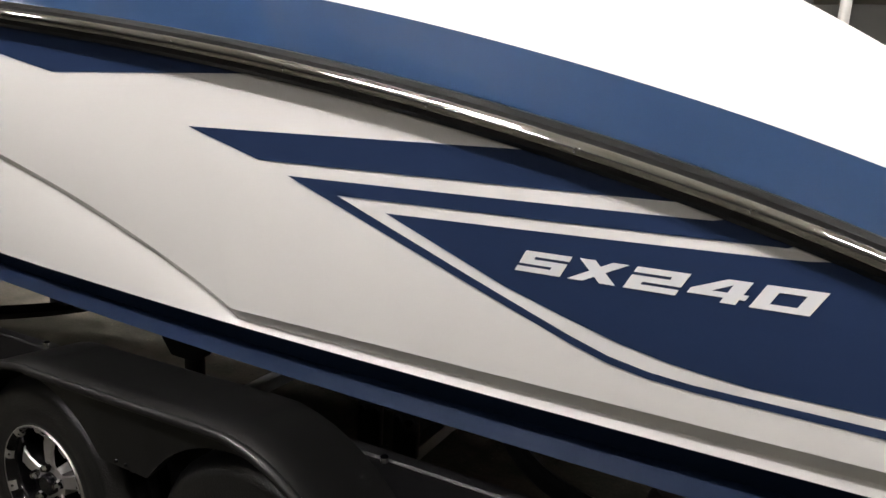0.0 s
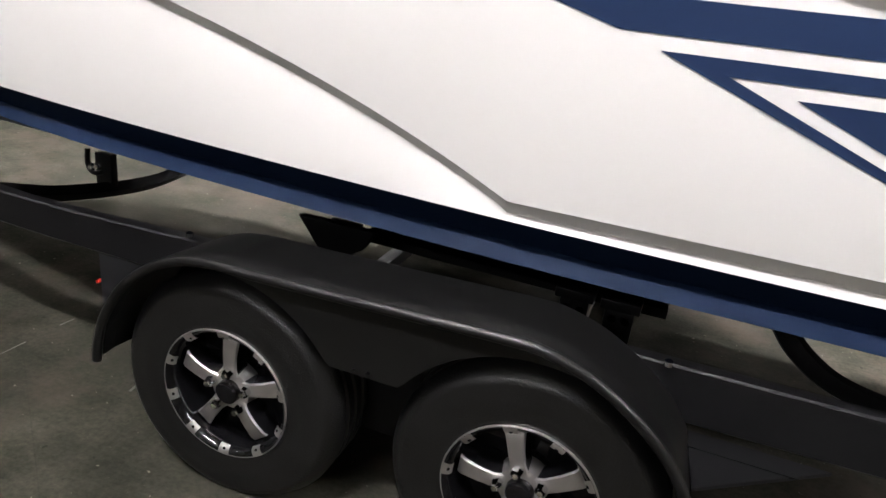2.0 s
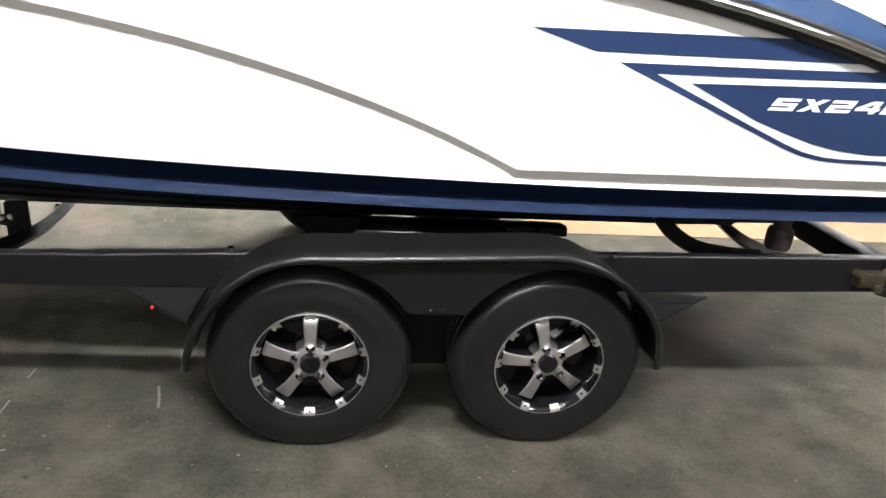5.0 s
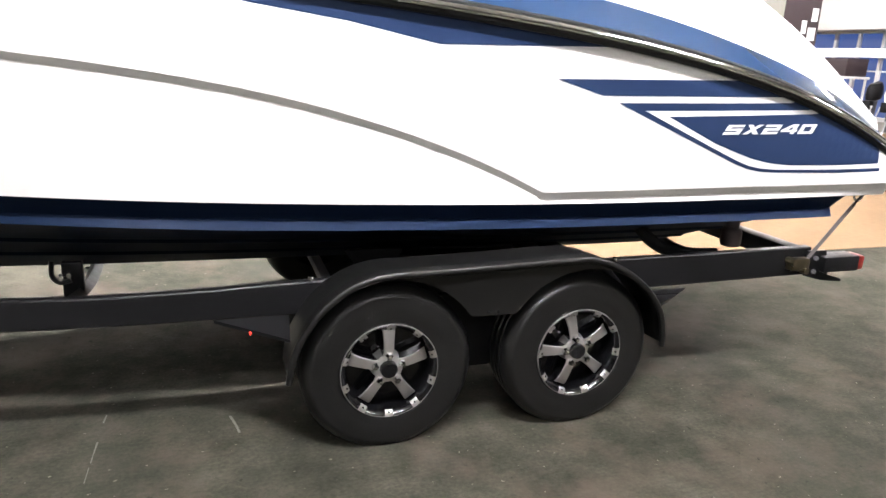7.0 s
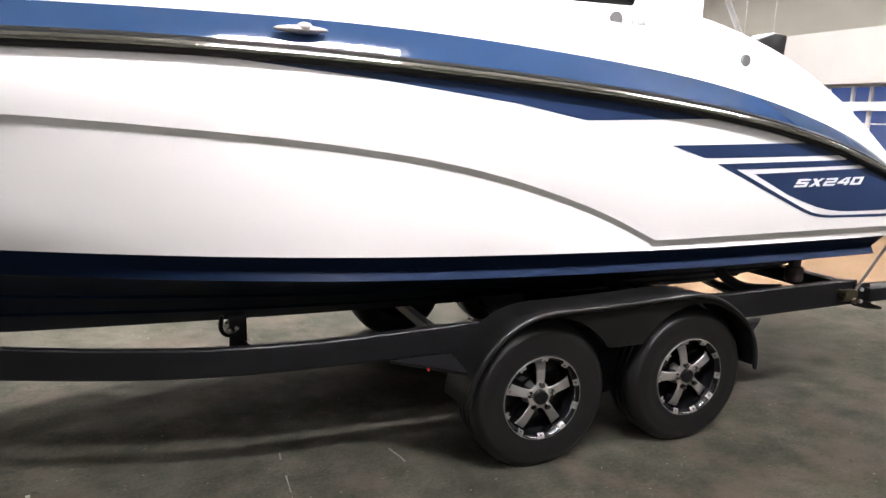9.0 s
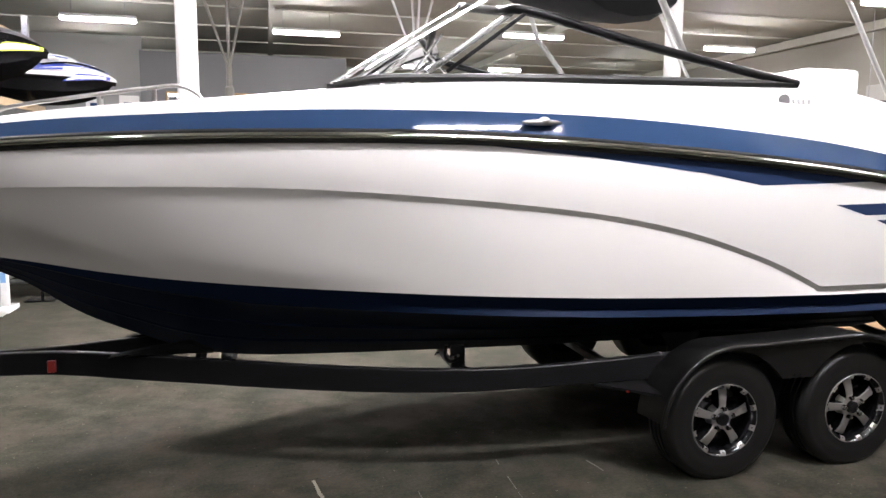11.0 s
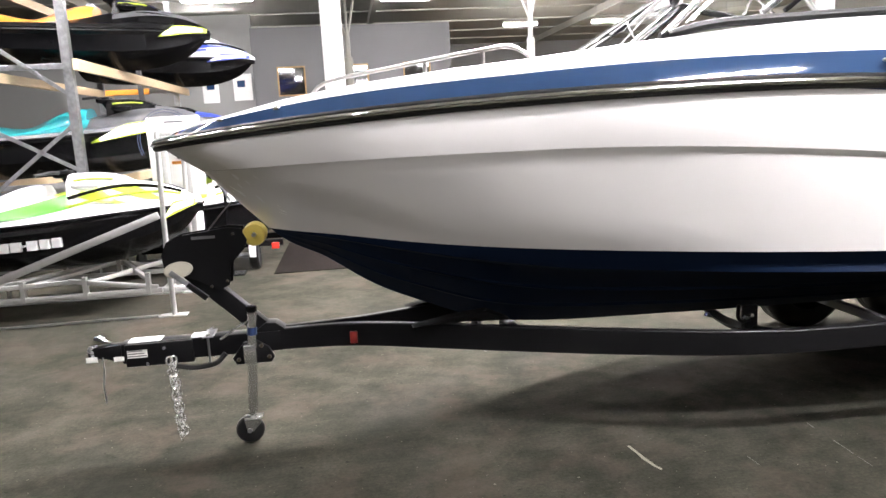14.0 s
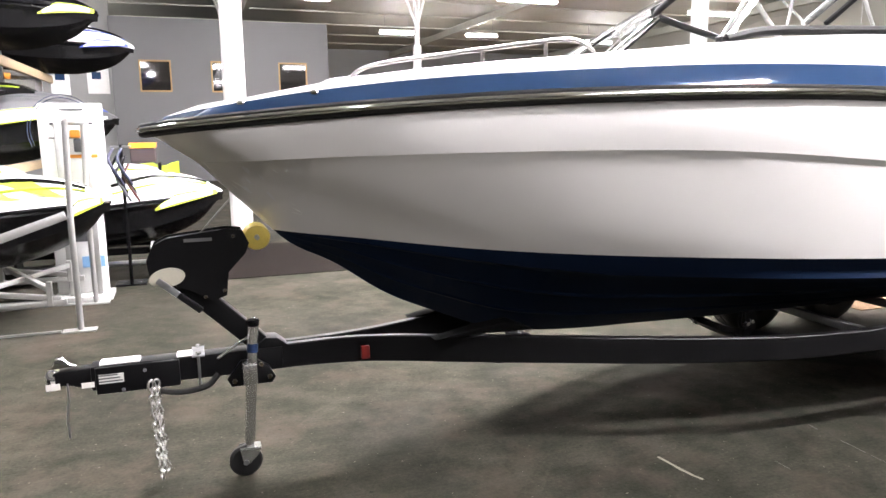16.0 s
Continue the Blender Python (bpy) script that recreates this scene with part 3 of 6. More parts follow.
part("lower_panel", bm, GELCOAT, boat, "white lower hull panel below the styling line", sharp=18)


def bow_scuff(xm, k, run, drop, width):
    """A rubbed white mark on the lower bow, starting at station xm and row k."""
    def on_hull(x, row):
        pts = lower_row(x)
        i = int(row)
        return pts[i].lerp(pts[i + 1], row - i) + Vector((-0.47, -0.64, -0.61)) * 0.0015
    rows = []
    for j in range(7):
        t = j / 6
        w = width * (0.35 + 0.65 * math.sin(math.pi * t)) * (1 + 0.35 * math.sin(j * 2.4 + k))
        rows.append([on_hull(xm + run * t + d * w, k + drop * t) for d in (-1, -0.3, 0.4, 1)])
    bm = bmesh.new()
    loft(bm, rows)
    part("scuff", bm, SCUFFWHITE, boat, "rubbed white scuff on the bow", smooth=False)


for mark in ((-4.635, 3.0, 0.03, 0.9, 0.006), (-4.615, 3.9, 0.02, 0.5, 0.005), (-4.655, 3.4, 0.01, 0.6, 0.003), (-4.385, 1.7, 0.01, 0.45, 0.004),
             (-4.440, 5.9, 0.03, 0.55, 0.007), (-4.465, 6.4, 0.04, 0.3, 0.009), (-4.425, 5.4, 0.01, 0.25, 0.004)):
    bow_scuff(*mark)
XB = [x for x in XM if x <= 2.01]
bm = two_sides(bottom_row, XB)
sect = bottom_row(2.01)
vs = [bm.verts.new(p) for p in sect] + [bm.verts.new(mir(p)) for p in sect[::-1][1:]]
bm.faces.new(vs)
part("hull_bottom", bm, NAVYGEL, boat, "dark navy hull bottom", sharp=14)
# pale tape residue on the bow flanks
random.seed(11)
for xm, kk, hx, hk in ((-4.51, 1.8, 0.012, 0.5), (-4.60, 4.0, 0.010, 0.5), (-4.504, 4.7, 0.008, 0.55), (-4.47, 2.6, 0.006, 0.3), (-4.55, 3.0, 0.005, 0.4)):
    bm = bmesh.new()
    rows = []
    for i in range(5):
        row = lower_row(xm + hx * (i / 2 - 1))
        half = hk * (0.35 + 0.65 * math.sin(math.pi * (i + 0.5) / 5)) * random.uniform(0.7, 1.1)
        pts = []
        for w in (-1, 0, 1):
            q = kk + half * w + 0.12 * random.uniform(-1, 1)
            p = row[int(q)].lerp(row[int(q) + 1], q - int(q))
            pts.append(p + Vector((-0.0015, -0.0022, -0.0005)))
        rows.append(pts)
    loft(bm, rows)
    part("tape_residue", bm, VINYLWHITE, boat, "pale tape residue")
# the chine face runs on past the transom and ends in a slant
for s in (1, -1):
    rows = []
    for x in [x for x in XM if 2.01 <= x <= 2.44]:
        c, u, e = bottom_row(x)[:3]
        cut = 0.05 * max(0.0, (x - 2.3) / 0.14)
        u, e = u - Vector((cut * 0.45, 0, 0)), e - Vector((cut, 0, 0))
        ring = [c, u, e, e + Vector((0, 0.05, 0)), c + Vector((0, 0.05, 0))]
        rows.append([p if s == 1 else mir(p) for p in ring])
    bm = bmesh.new()
    vs = loft(bm, rows, True)
    bm.faces.new(vs[0])
    bm.faces.new(vs[-1])
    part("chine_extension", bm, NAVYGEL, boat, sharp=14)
# underside of the white platform part
bm = bmesh.new()
loft(bm, [[CHINE.at(x), mir(CHINE.at(x))] for x in XM if x >= 2.0])
part("platform_underside", bm, GELCOAT, boat)


def band_row(xm):
    a, b = RAIL.at(xm), BAND.at(xm)
    row = []
    for k in range(7):
        w = k / 6
        p = a.lerp(b, w)
        if xm > TIP + 1e-6:
            p.y = min(0.0, p.y - 0.0035 * 4 * w * (1 - w) * min(1, (xm - TIP) / 1.0))
        row.append(p)
    return row


part("deck_band", two_sides(band_row, XM), BLUEGEL, boat, "glossy blue gelcoat band above the rub rail")


def deck_row(xm):
    b, c = BAND.at(xm), CREST.at(xm)
    row = []
    for k in range(7):
        w = k / 6
        p = b.lerp(c, w)
        if xm > TIP + 1e-6:
            p.z += 0.03 * 4 * w * (1 - w) * min(1, (xm - TIP) / 1.5)
        row.append(p)
    inn = Vector((c.x + 0.02, c.y * 0.87, c.z - 0.005))
    low = Vector((max(c.x, -3.7), c.y * (0.84 if c.x > -2.6 else 0.62), 1.45 if c.x > -2.6 else 1.70))
    flo = Vector((low.x, 0, low.z))
    return row + [inn, low, flo]


part("deck", two_sides(deck_row, XM), DECKWHITE, boat, "white deck moulding and cockpit liner")

# rub rail with a polished insert and screws
RX = [x for x in XM if x > TIP]
rail_pts = [RAIL.at(x) for x in RX]
full = [mir(p) for p in rail_pts[::-1]] + [RAIL.at(TIP)] + rail_pts
bm = bmesh.new()
rows = []
for i, p in enumerate(full):
    d = (full[min(i + 1, len(full) - 1)] - full[max(i - 1, 0)])
    out = Vector((d.y, -d.x, 0)).normalized()
    if out.y * (p.y if abs(p.y) > 1e-4 else -1) < 0 and abs(p.y) > 0.05:
        out = -out
    if abs(p.y) <= 0.05:
        out = Vector((-1, 0, 0)) if abs(p.y) < 1e-4 else out if out.x < 0 else -out
    rows.append([p + out * a + Vector((0, 0, b)) for a, b in ((-0.01, 0.034), (0.012, 0.034), (0.024, 0.024), (0.026, 0.0), (0.024, -0.024), (0.012, -0.034), (-0.01, -0.034))])
loft(bm, rows)
rub = part("rub_rail", bm, BLACKRUB, boat, "black rub rail along the gunwale")
outs = [(r[3] - (r[0] + r[6]) / 2) for r in rows]
bm = bmesh.new()
loft(bm, [[r[3] + o.normalized() * a + Vector((0, 0, b)) for a, b in ((-0.004, 0.017), (0.006, 0.013), (0.011, 0.005), (0.012, -0.003), (0.008, -0.011), (-0.004, -0.015))] for r, o in zip(rows, outs)])
part("rail_insert", bm, CHROME, rub, "polished stainless rail insert")
screw_me = None
n_half = len(full) // 2
acc = 0.0
for i in range(n_half + 3, len(full) - 1):
    acc += (full[i] - full[i - 1]).length
    if acc > 0.30:
        acc = 0.0
        p = rows[i][3] + outs[i].normalized() * 0.012
        if screw_me is None:
            s = part("screw", spin(bmesh.new(), [(0, -0.003), (0.004, -0.003), (0.007, 0.0), (0.007, 0.003), (0, 0.003)], 8, "y", p), CHROME, rub, at=p)
            screw_me = s.data
        else:
            s = new("screw", screw_me)
            s.parent = rub
            s.location = p - origin_of(rub)


# vinyl decals on the port and starboard topsides
def decal(outline, material, lift, name, label, side=-1):
    """outline: (x, z) corners on the upper topsides; the shape follows the hull."""
    bm = bmesh.new()
    f = bm.faces.new([bm.verts.new((x, 0, z)) for x, z in outline])
    x0, x1 = min(p[0] for p in outline), max(p[0] for p in outline)
    xs = [x for x in XM if x0 < x < x1]
    for x in xs:
        bmesh.ops.bisect_plane(bm, geom=bm.verts[:] + bm.edges[:] + bm.faces[:], plane_co=(x, 0, 0), plane_no=(1, 0, 0))
    for k in range(1, 24):
        z = 1.05 + 0.04 * k
        bmesh.ops.bisect_plane(bm, geom=bm.verts[:] + bm.edges[:] + bm.faces[:], plane_co=(0, 0, z), plane_no=(0, 0, 1))
    bmesh.ops.triangulate(bm, faces=bm.faces[:])
    for v in bm.verts:
        x, z = v.co.x, v.co.z
        zr = RAIL.at(x).z
        z = min(z, zr)
        v.co = Vector((x, side * abs(side_y(x, z) - lift), z))
    return part(name, bm, material, boat, label, smooth=False)


def rz(x):
    return RAIL.at(x).z - 0.012


def rail_run(x0, x1, n=8):
    return [(x0 + (x1 - x0) * k / n, rz(x0 + (x1 - x0) * k / n)) for k in range(n + 1)]


LOWER = [(1.64, 1.248), (1.755, 1.214), (1.853, 1.194), (1.925, 1.186)]
for side in (-1, 1):
    decal([(-1.40, 1.858), (-0.836, 1.804), (-0.189, 1.725), (0.168, 1.660), (0.90, 1.682)] + rail_run(1.02, -1.1, 16), DECAL, 0.0014, "decal", "navy swept vinyl flash under the rail", side)
    decal([(0.672, 1.549), (0.893, 1.487), (1.83, 1.502)] + rail_run(1.90, 1.70, 3) + [(1.60, 1.570)], DECAL, 0.0014, "decal", "navy vinyl stripe", side)
    outer = [(0.977, 1.458), (1.50, 1.252), (1.66, 1.190), (1.74, 1.164), (1.82, 1.150), (1.90, 1.145), (2.30, 1.140), (2.58, 1.146)]
    inner = [(2.58, 1.163), (2.30, 1.157), (1.90, 1.160), (1.82, 1.166), (1.74, 1.181), (1.66, 1.208), (1.50, 1.271), (1.114, 1.428)]
    decal(outer + inner + [(2.02, 1.446)] + rail_run(2.06, 1.96, 2) + [(1.90, 1.477)], DECAL, 0.0014, "decal", "navy vinyl outline stripe", side)
    decal([(1.241, 1.404), (1.52, 1.287)] + LOWER + [(2.0, 1.180), (2.30, 1.180), (2.56, 1.186)] + rail_run(2.56, 2.14, 8) + [(2.05, 1.428)], DECAL, 0.0014, "decal", "navy vinyl panel carrying the model number", side)

# the model number in square slanted strokes
STROKES = {"S": ((0, 3, 4, 4), (0, 1.5, 1.1, 4), (0, 1.5, 4, 2.5), (2.9, 0, 4, 2.5), (0, 0, 4, 1)),
           "2": ((0, 3, 4, 4), (2.9, 1.5, 4, 4), (0, 1.5, 4, 2.5), (0, 0, 1.1, 2.5), (0, 0, 4, 1)),
           "4": ((0, 0.9, 4.1, 1.8), (2.6, 0, 3.7, 4), "slope"),
           "0": ((0, 0, 1.1, 4), (2.9, 0, 4, 4), (0, 3, 4, 4), (0, 0, 4, 1)),
           "X": ((0, 0, 4, 4),)}
bm = bmesh.new()
for n, ch in enumerate("SX240"):
    for stroke in STROKES[ch]:
        if stroke == "slope":
            quads = [[(0, 1.8), (1.5, 1.8), (3.3, 4), (2.0, 4)]]
        elif ch == "X":
            quads = [[(0, 0), (1.3, 0), (4, 4), (2.7, 4)], [(2.7, 0), (4, 0), (1.3, 4), (0, 4)]]
        else:
            x0, z0, x1, z1 = stroke
            quads = [[(x0, z0), (x1, z0), (x1, z1), (x0, z1)]]
        for k, q in enumerate(quads):
            vs = []
            for a, h in q:
                w = (n * 4.75 + a * 1.03) / 23.1
                x, z = 1.543 + 0.525 * w + 0.024 * h / 4, 1.328 + 0.045 * h / 4 + 0.008 * w
                vs.append(bm.verts.new((x, side_y(x, z) - 0.0030 - 0.0002 * k, z)))
            bm.faces.new(vs)
part("lettering", bm, VINYLWHITE, boat, "white model number SX240", smooth=False)

# windscreen: sill, posts, header, glass
FOOT, CB, TC, AE = Vector((-2.14, -0.90, 2.150)), Vector((-1.55, -0.93, 2.235)), Vector((-1.12, -0.95, 2.555)), Vector((0.52, -0.985, 2.235))
HEAD = Vector((-1.32, -0.34, 2.69))


def bar(bm, a, b, w, h, bevel=0.006):
    """A bar of square section from a to b, w wide and h high."""
    a, b = Vector(a), Vector(b)
    d = b - a
    m = Matrix.Translation((a + b) / 2) @ d.to_track_quat("X", "Z").to_matrix().to_4x4()
    return box(bm, (-d.length / 2, -w / 2, -h / 2), (d.length / 2, w / 2, h / 2), bevel, m)


for s in (1, -1):
    f = (lambda p: Vector((p[0], s * p[1], p[2])))
    bm = tube(bmesh.new(), [f(p) for p in smooth_line([FOOT + Vector((0.02, 0, 0.0)), (-1.9, -0.92, 2.19), CB + Vector((0, 0, -0.03)), (-0.8, -0.965, 2.222), (0.0, -0.98, 2.228), AE])], 0.023, 8)
    part("windscreen_sill", bm, BLACKRUB, boat, "black windscreen sill")
    part("windscreen_foot", box(bmesh.new(), f(FOOT - Vector((0.02, -s * 0.015, 0.02))), f(FOOT + Vector((0.05, -s * 0.015, 0.006))), 0.005), BLACKRUB, boat)
    part("windscreen_header", tube(bmesh.new(), [f(p) for p in smooth_line([AE, (0.0, -0.98, 2.325), (-0.6, -0.968, 2.44), TC, TC + Vector((-0.12, 0.12, 0.02)), HEAD])], 0.025, 10), FRAMEBLACK, boat, "black windscreen top frame")
    part("windscreen_post", bar(bmesh.new(), f(CB), f(TC), 0.03, 0.022), FRAMEBLACK, boat)
    part("windscreen_post", bar(bmesh.new(), f(CB + Vector((-0.09, 0.05, 0.0))), f(TC + Vector((-0.07, 0.06, 0.0))), 0.026, 0.034), BRIGHTALU, boat, "bright aluminium windscreen post")
    part("windscreen_post", bar(bmesh.new(), f(FOOT), f(HEAD), 0.024, 0.024), BRIGHTALU, boat, "bright aluminium front windscreen edge")
    part("windscreen_strut", tube(bmesh.new(), [f((-1.72, -0.86, 2.22)), f((-1.52, -0.70, 2.46))], 0.008, 8), BRIGHTALU, boat)
    part("windscreen_strut", tube(bmesh.new(), [f((-1.52, -0.80, 2.24)), f((-1.66, -0.70, 2.42))], 0.007, 8), BRIGHTALU, boat)
    bm = bmesh.new()
    bm.faces.new([bm.verts.new(f(p)) for p in (CB, (-0.8, -0.965, 2.225), AE, (0.0, -0.98, 2.325), (-0.6, -0.968, 2.44), TC)])
    g = part("side_glass", bm, CLEAR, boat, "clear side windscreen pane", smooth=False)
    g.visible_shadow = False
    bulge = (HEAD - FOOT).cross(CB - FOOT).normalized()
    bulge = bulge if bulge.y < 0 else -bulge
    rows = []
    for i in range(11):
        u = i / 10
        rows.append([f(FOOT.lerp(CB, u).lerp(HEAD.lerp(TC, u), j / 10) + bulge * (0.30 * u * (1 - u))) for j in range(11)])
    bm = bmesh.new()
    loft(bm, rows)
    g = part("front_glass", bm, CLEAR, boat, "clear curved front windscreen pane")
    g.visible_shadow = False
    # pull-up cleat
    cl = Vector((-1.12, -1.172, 1.975))
    bm = bmesh.new()
    bmesh.ops.create_uvsphere(bm, u_segments=20, v_segments=12, radius=1.0)
    bmesh.ops.transform(bm, matrix=Matrix.Translation(f(cl)) @ Matrix.Diagonal((0.105, 0.022, 0.016, 1)), verts=bm.verts)
    cleat = part("cleat", bm, MACHINED, boat, "stainless pull-up cleat")
    bm = bmesh.new()
    bmesh.ops.create_uvsphere(bm, u_segments=14, v_segments=10, radius=1.0)
    bmesh.ops.transform(bm, matrix=Matrix.Translation(f(cl + Vector((0.012, -0.004, 0.010)))) @ Matrix.Diagonal((0.03, 0.026, 0.018, 1)), verts=bm.verts)
    part("cleat_horn", bm, MACHINED, cleat)
    # bow grab rail
    bm = tube(bmesh.new(), [f(p) for p in smooth_line([(-3.82, -0.45, 1.96), (-3.72, -0.49, 2.03), (-3.4, -0.63, 2.075), (-3.0, -0.76, 2.125), (-2.86, -0.79, 2.135), (-2.78, -0.80, 2.10), (-2.75, -0.80, 2.06)])], 0.0100, 8)
    part("bow_rail", bm, MACHINED, boat, "stainless bow grab rail")
    for px, py, pz in ((-3.25, -0.67, 2.09), (-2.98, -0.755, 2.12)):
        part("rail_stanchion", tube(bmesh.new(), [f((px, py, pz - 0.08)), f((px, py, pz + 0.005))], 0.010, 8), MACHINED, boat)
    # bow fittings on the blue band
    for px in (-4.28, -3.98):
        q = BAND.at(px)
        bm = spin(bmesh.new(), [(0, -0.006), (0.016, -0.006), (0.02, 0.004), (0.012, 0.012), (0, 0.014)], 12, "z", f((px, q.y - 0.02, q.z - 0.02)))
        part("bow_fitting", bm, CHROME, boat)
    # maker's badge and drain plates drawn as plain shapes
    bm = spin(bmesh.new(), [(0.0, -0.004), (0.036, -0.004), (0.036, 0.004), (0.026, 0.006), (0.0, 0.006)], 20, "y", f((0.40, -1.035, 2.135)))
    part("badge", bm, INKGREY, boat, "small dark round badge")
    for k in range(4):
        part("badge_bar", box(bmesh.new(), f((0.455 + 0.035 * k, -1.046, 2.12)), f((0.478 + 0.035 * k, -1.030, 2.145)), 0.001), BADGEGREY, boat)
    for px, pz in ((1.22, 1.985), (1.33, 1.945)):
        bm = spin(bmesh.new(), [(0, -0.01), (0.03, -0.01), (0.034, 0.0), (0.02, 0.01), (0, 0.012)], 14, "y", f((px, -1.035, pz)))
        part("fuel_cap" if px < 1.3 else "grab_loop", bm, GALV if px < 1.3 else BADGEGREY, boat)

# white seat box, headrest and tow arch with folded black top behind the windscreen
part("helm_seat_back", box(bmesh.new(), (0.72, -0.82, 1.45), (1.12, -0.40, 2.36), 0.03), DECKWHITE, boat, "white upholstered seat back")
part("aft_backrest", plate(bmesh.new(), [(1.44, 1.80), (1.48, 2.06), (1.55, 2.14), (1.66, 2.18), (1.76, 2.17), (1.72, 1.80)], "y", -0.80, -0.62, 0.02), FRAMEBLACK, boat, "black aft headrest cushion")
for s in (-1, 1):
    part("tow_arch_leg", tube(bmesh.new(), [(1.30, s * 0.93, 2.08), (0.92, s * 0.92, 2.70), (0.70, s * 0.88, 3.05)], 0.015, 10), ALUM, boat, "polished aluminium tow arch leg")
    part("tow_arch_leg", tube(bmesh.new(), [(-0.10, s * 0.80, 2.40), (-0.35, s * 0.88, 2.75), (-0.45, s * 0.88, 3.05)], 0.020, 10), ALUM, boat, "polished aluminium tow arch leg")
part("tow_arch_top", tube(bmesh.new(), [(0.70, -0.88, 3.05), (0.62, -0.7, 3.15), (0.62, 0.7, 3.15), (0.70, 0.88, 3.05)], 0.024, 10), ALUM, boat)
bm = bmesh.new()
rows = []
for k in range(13):
    a = 2 * math.pi * k / 12
    rows.append([Vector((-0.42 + 0.40 * math.cos(a) * w, yy, 2.84 + 0.20 * (yy + 0.5) + 0.23 * math.sin(a) * w)) for yy, w in ((-0.80, 0.25), (-0.76, 0.8), (-0.6, 1.0), (0, 0.95), (0.6, 0.8), (0.76, 0.6), (0.80, 0.2))])
loft(bm, rows)
part("folded_top", bm, CARPET, boat, "folded black canvas sun top")
part("swim_deck", box(bmesh.new(), (2.2, -0.95, 1.14), (2.69, 0.95, 1.2), 0.015), DECKWHITE, boat)
eye = bmesh.new()
tube(eye, [(2.62 + 0.03 * math.cos(a), -0.98, 0.995 + 0.03 * math.sin(a)) for a in [k * math.pi / 8 for k in range(17)]], 0.006, 6)
part("stern_eye", eye, CHROME, boat)

# ---- the trailer ----
trailer = thing("boat_trailer", "black painted tandem-axle boat trailer with chrome-spoked wheels", "trailer", (0, 0, 0))
FR = [(-4.12, -0.055, 0.655, 0.528), (-3.65, -0.095, 0.660, 0.520), (-3.3, -0.22, 0.658, 0.512), (-3.0, -0.34, 0.655, 0.508), (-2.3, -0.635, 0.650, 0.508),
      (-1.5, -0.90, 0.648, 0.520), (-0.9, -0.962, 0.655, 0.531), (-0.3, -0.985, 0.683, 0.542), (0.5, -0.985, 0.70, 0.545), (1.3, -0.975, 0.705, 0.548), (2.38, -0.965, 0.715, 0.560)]
fx = [r[0] for r in FR]
fy, ft, fb = (spline(fx, [r[i] for r in FR]) for i in (1, 2, 3))


def frame_rail(s):
    bm = bmesh.new()
    rows = []
    for k in range(81):
        x = fx[0] + (fx[-1] - fx[0]) * k / 80
        y, t, b = fy(x), ft(x), fb(x)
        c = 0.006
        ring = [(0, b + c), (0, t - c), (c, t), (0.05 - c, t), (0.05, t - c), (0.05, b + c), (0.05 - c, b), (c, b)]
        rows.append([Vector((x, s * (y + dy), z)) for dy, z in ring])
    vs = loft(bm, rows, True)
    bm.faces.new(vs[0])
    bm.faces.new(vs[-1])
    return part("frame_rail", bm, FRAMEBLACK, trailer, "black box-section frame rail")


frame_rail(1)
frame_rail(-1)
tongue = part("tongue", box(bmesh.new(), (-5.02, -0.052, 0.525), (-3.75, 0.052, 0.645), 0.008), FRAMEBLACK, trailer, "black box-section tongue")
part("tongue_sleeve", box(bmesh.new(), (-5.00, -0.062, 0.505), (-4.62, 0.062, 0.640), 0.008), FRAMEBLACK, trailer)
# coupler
bm = bmesh.new()
plate(bm, [(-5.20, 0.560), (-5.215, 0.595), (-5.18, 0.628), (-5.10, 0.636), (-4.98, 0.640), (-4.98, 0.545), (-5.08, 0.545), (-5.12, 0.56)], "y", -0.036, 0.036, 0.010)
coupler = part("coupler", bm, FRAMEBLACK, trailer, "black ball coupler with zinc latch")
part("coupler_nose", spin(bmesh.new(), [(0, -0.05), (0.030, -0.05), (0.038, -0.02), (0.038, 0.02), (0.026, 0.04), (0, 0.045)], 16, "z", (-5.185, 0, 0.592)), CHAINZINC, coupler, "bright zinc ball socket")
part("coupler_latch", plate(bmesh.new(), [(-5.19, 0.64), (-5.17, 0.69), (-5.14, 0.695), (-5.11, 0.66), (-5.08, 0.65)], "y", -0.018, 0.018, 0.005), CHROME, coupler)
part("coupler_pin", tube(bmesh.new(), [(-5.12, -0.06, 0.58), (-5.12, -0.065, 0.50), (-5.135, -0.065, 0.40), (-5.13, -0.065, 0.31)], 0.004, 6), GALV, coupler)
for xa, xb, z0, z1 in ((-4.985, -4.875, 0.56, 0.605), (-5.06, -5.005, 0.550, 0.575), (-5.21, -5.15, 0.555, 0.585)):
    part("label", box(bmesh.new(), (xa, -0.0655, z0), (xb, -0.0622, z1)), LABELPAPER, trailer, "white printed label plate", smooth=False)
for k in range(3):
    part("label_print", box(bmesh.new(), (-4.985, -0.0668, 0.567 + 0.015 * k), (-4.88 - 0.01 * k, -0.0657, 0.574 + 0.015 * k)), INKGREY, trailer, smooth=False)
for xa, xb in ((-4.98, -4.80), (-4.63, -4.50)):
    part("top_label", box(bmesh.new(), (xa, -0.045, 0.6455), (xb, 0.045, 0.651)), LABELPAPER, trailer, "white warning sticker", smooth=False)
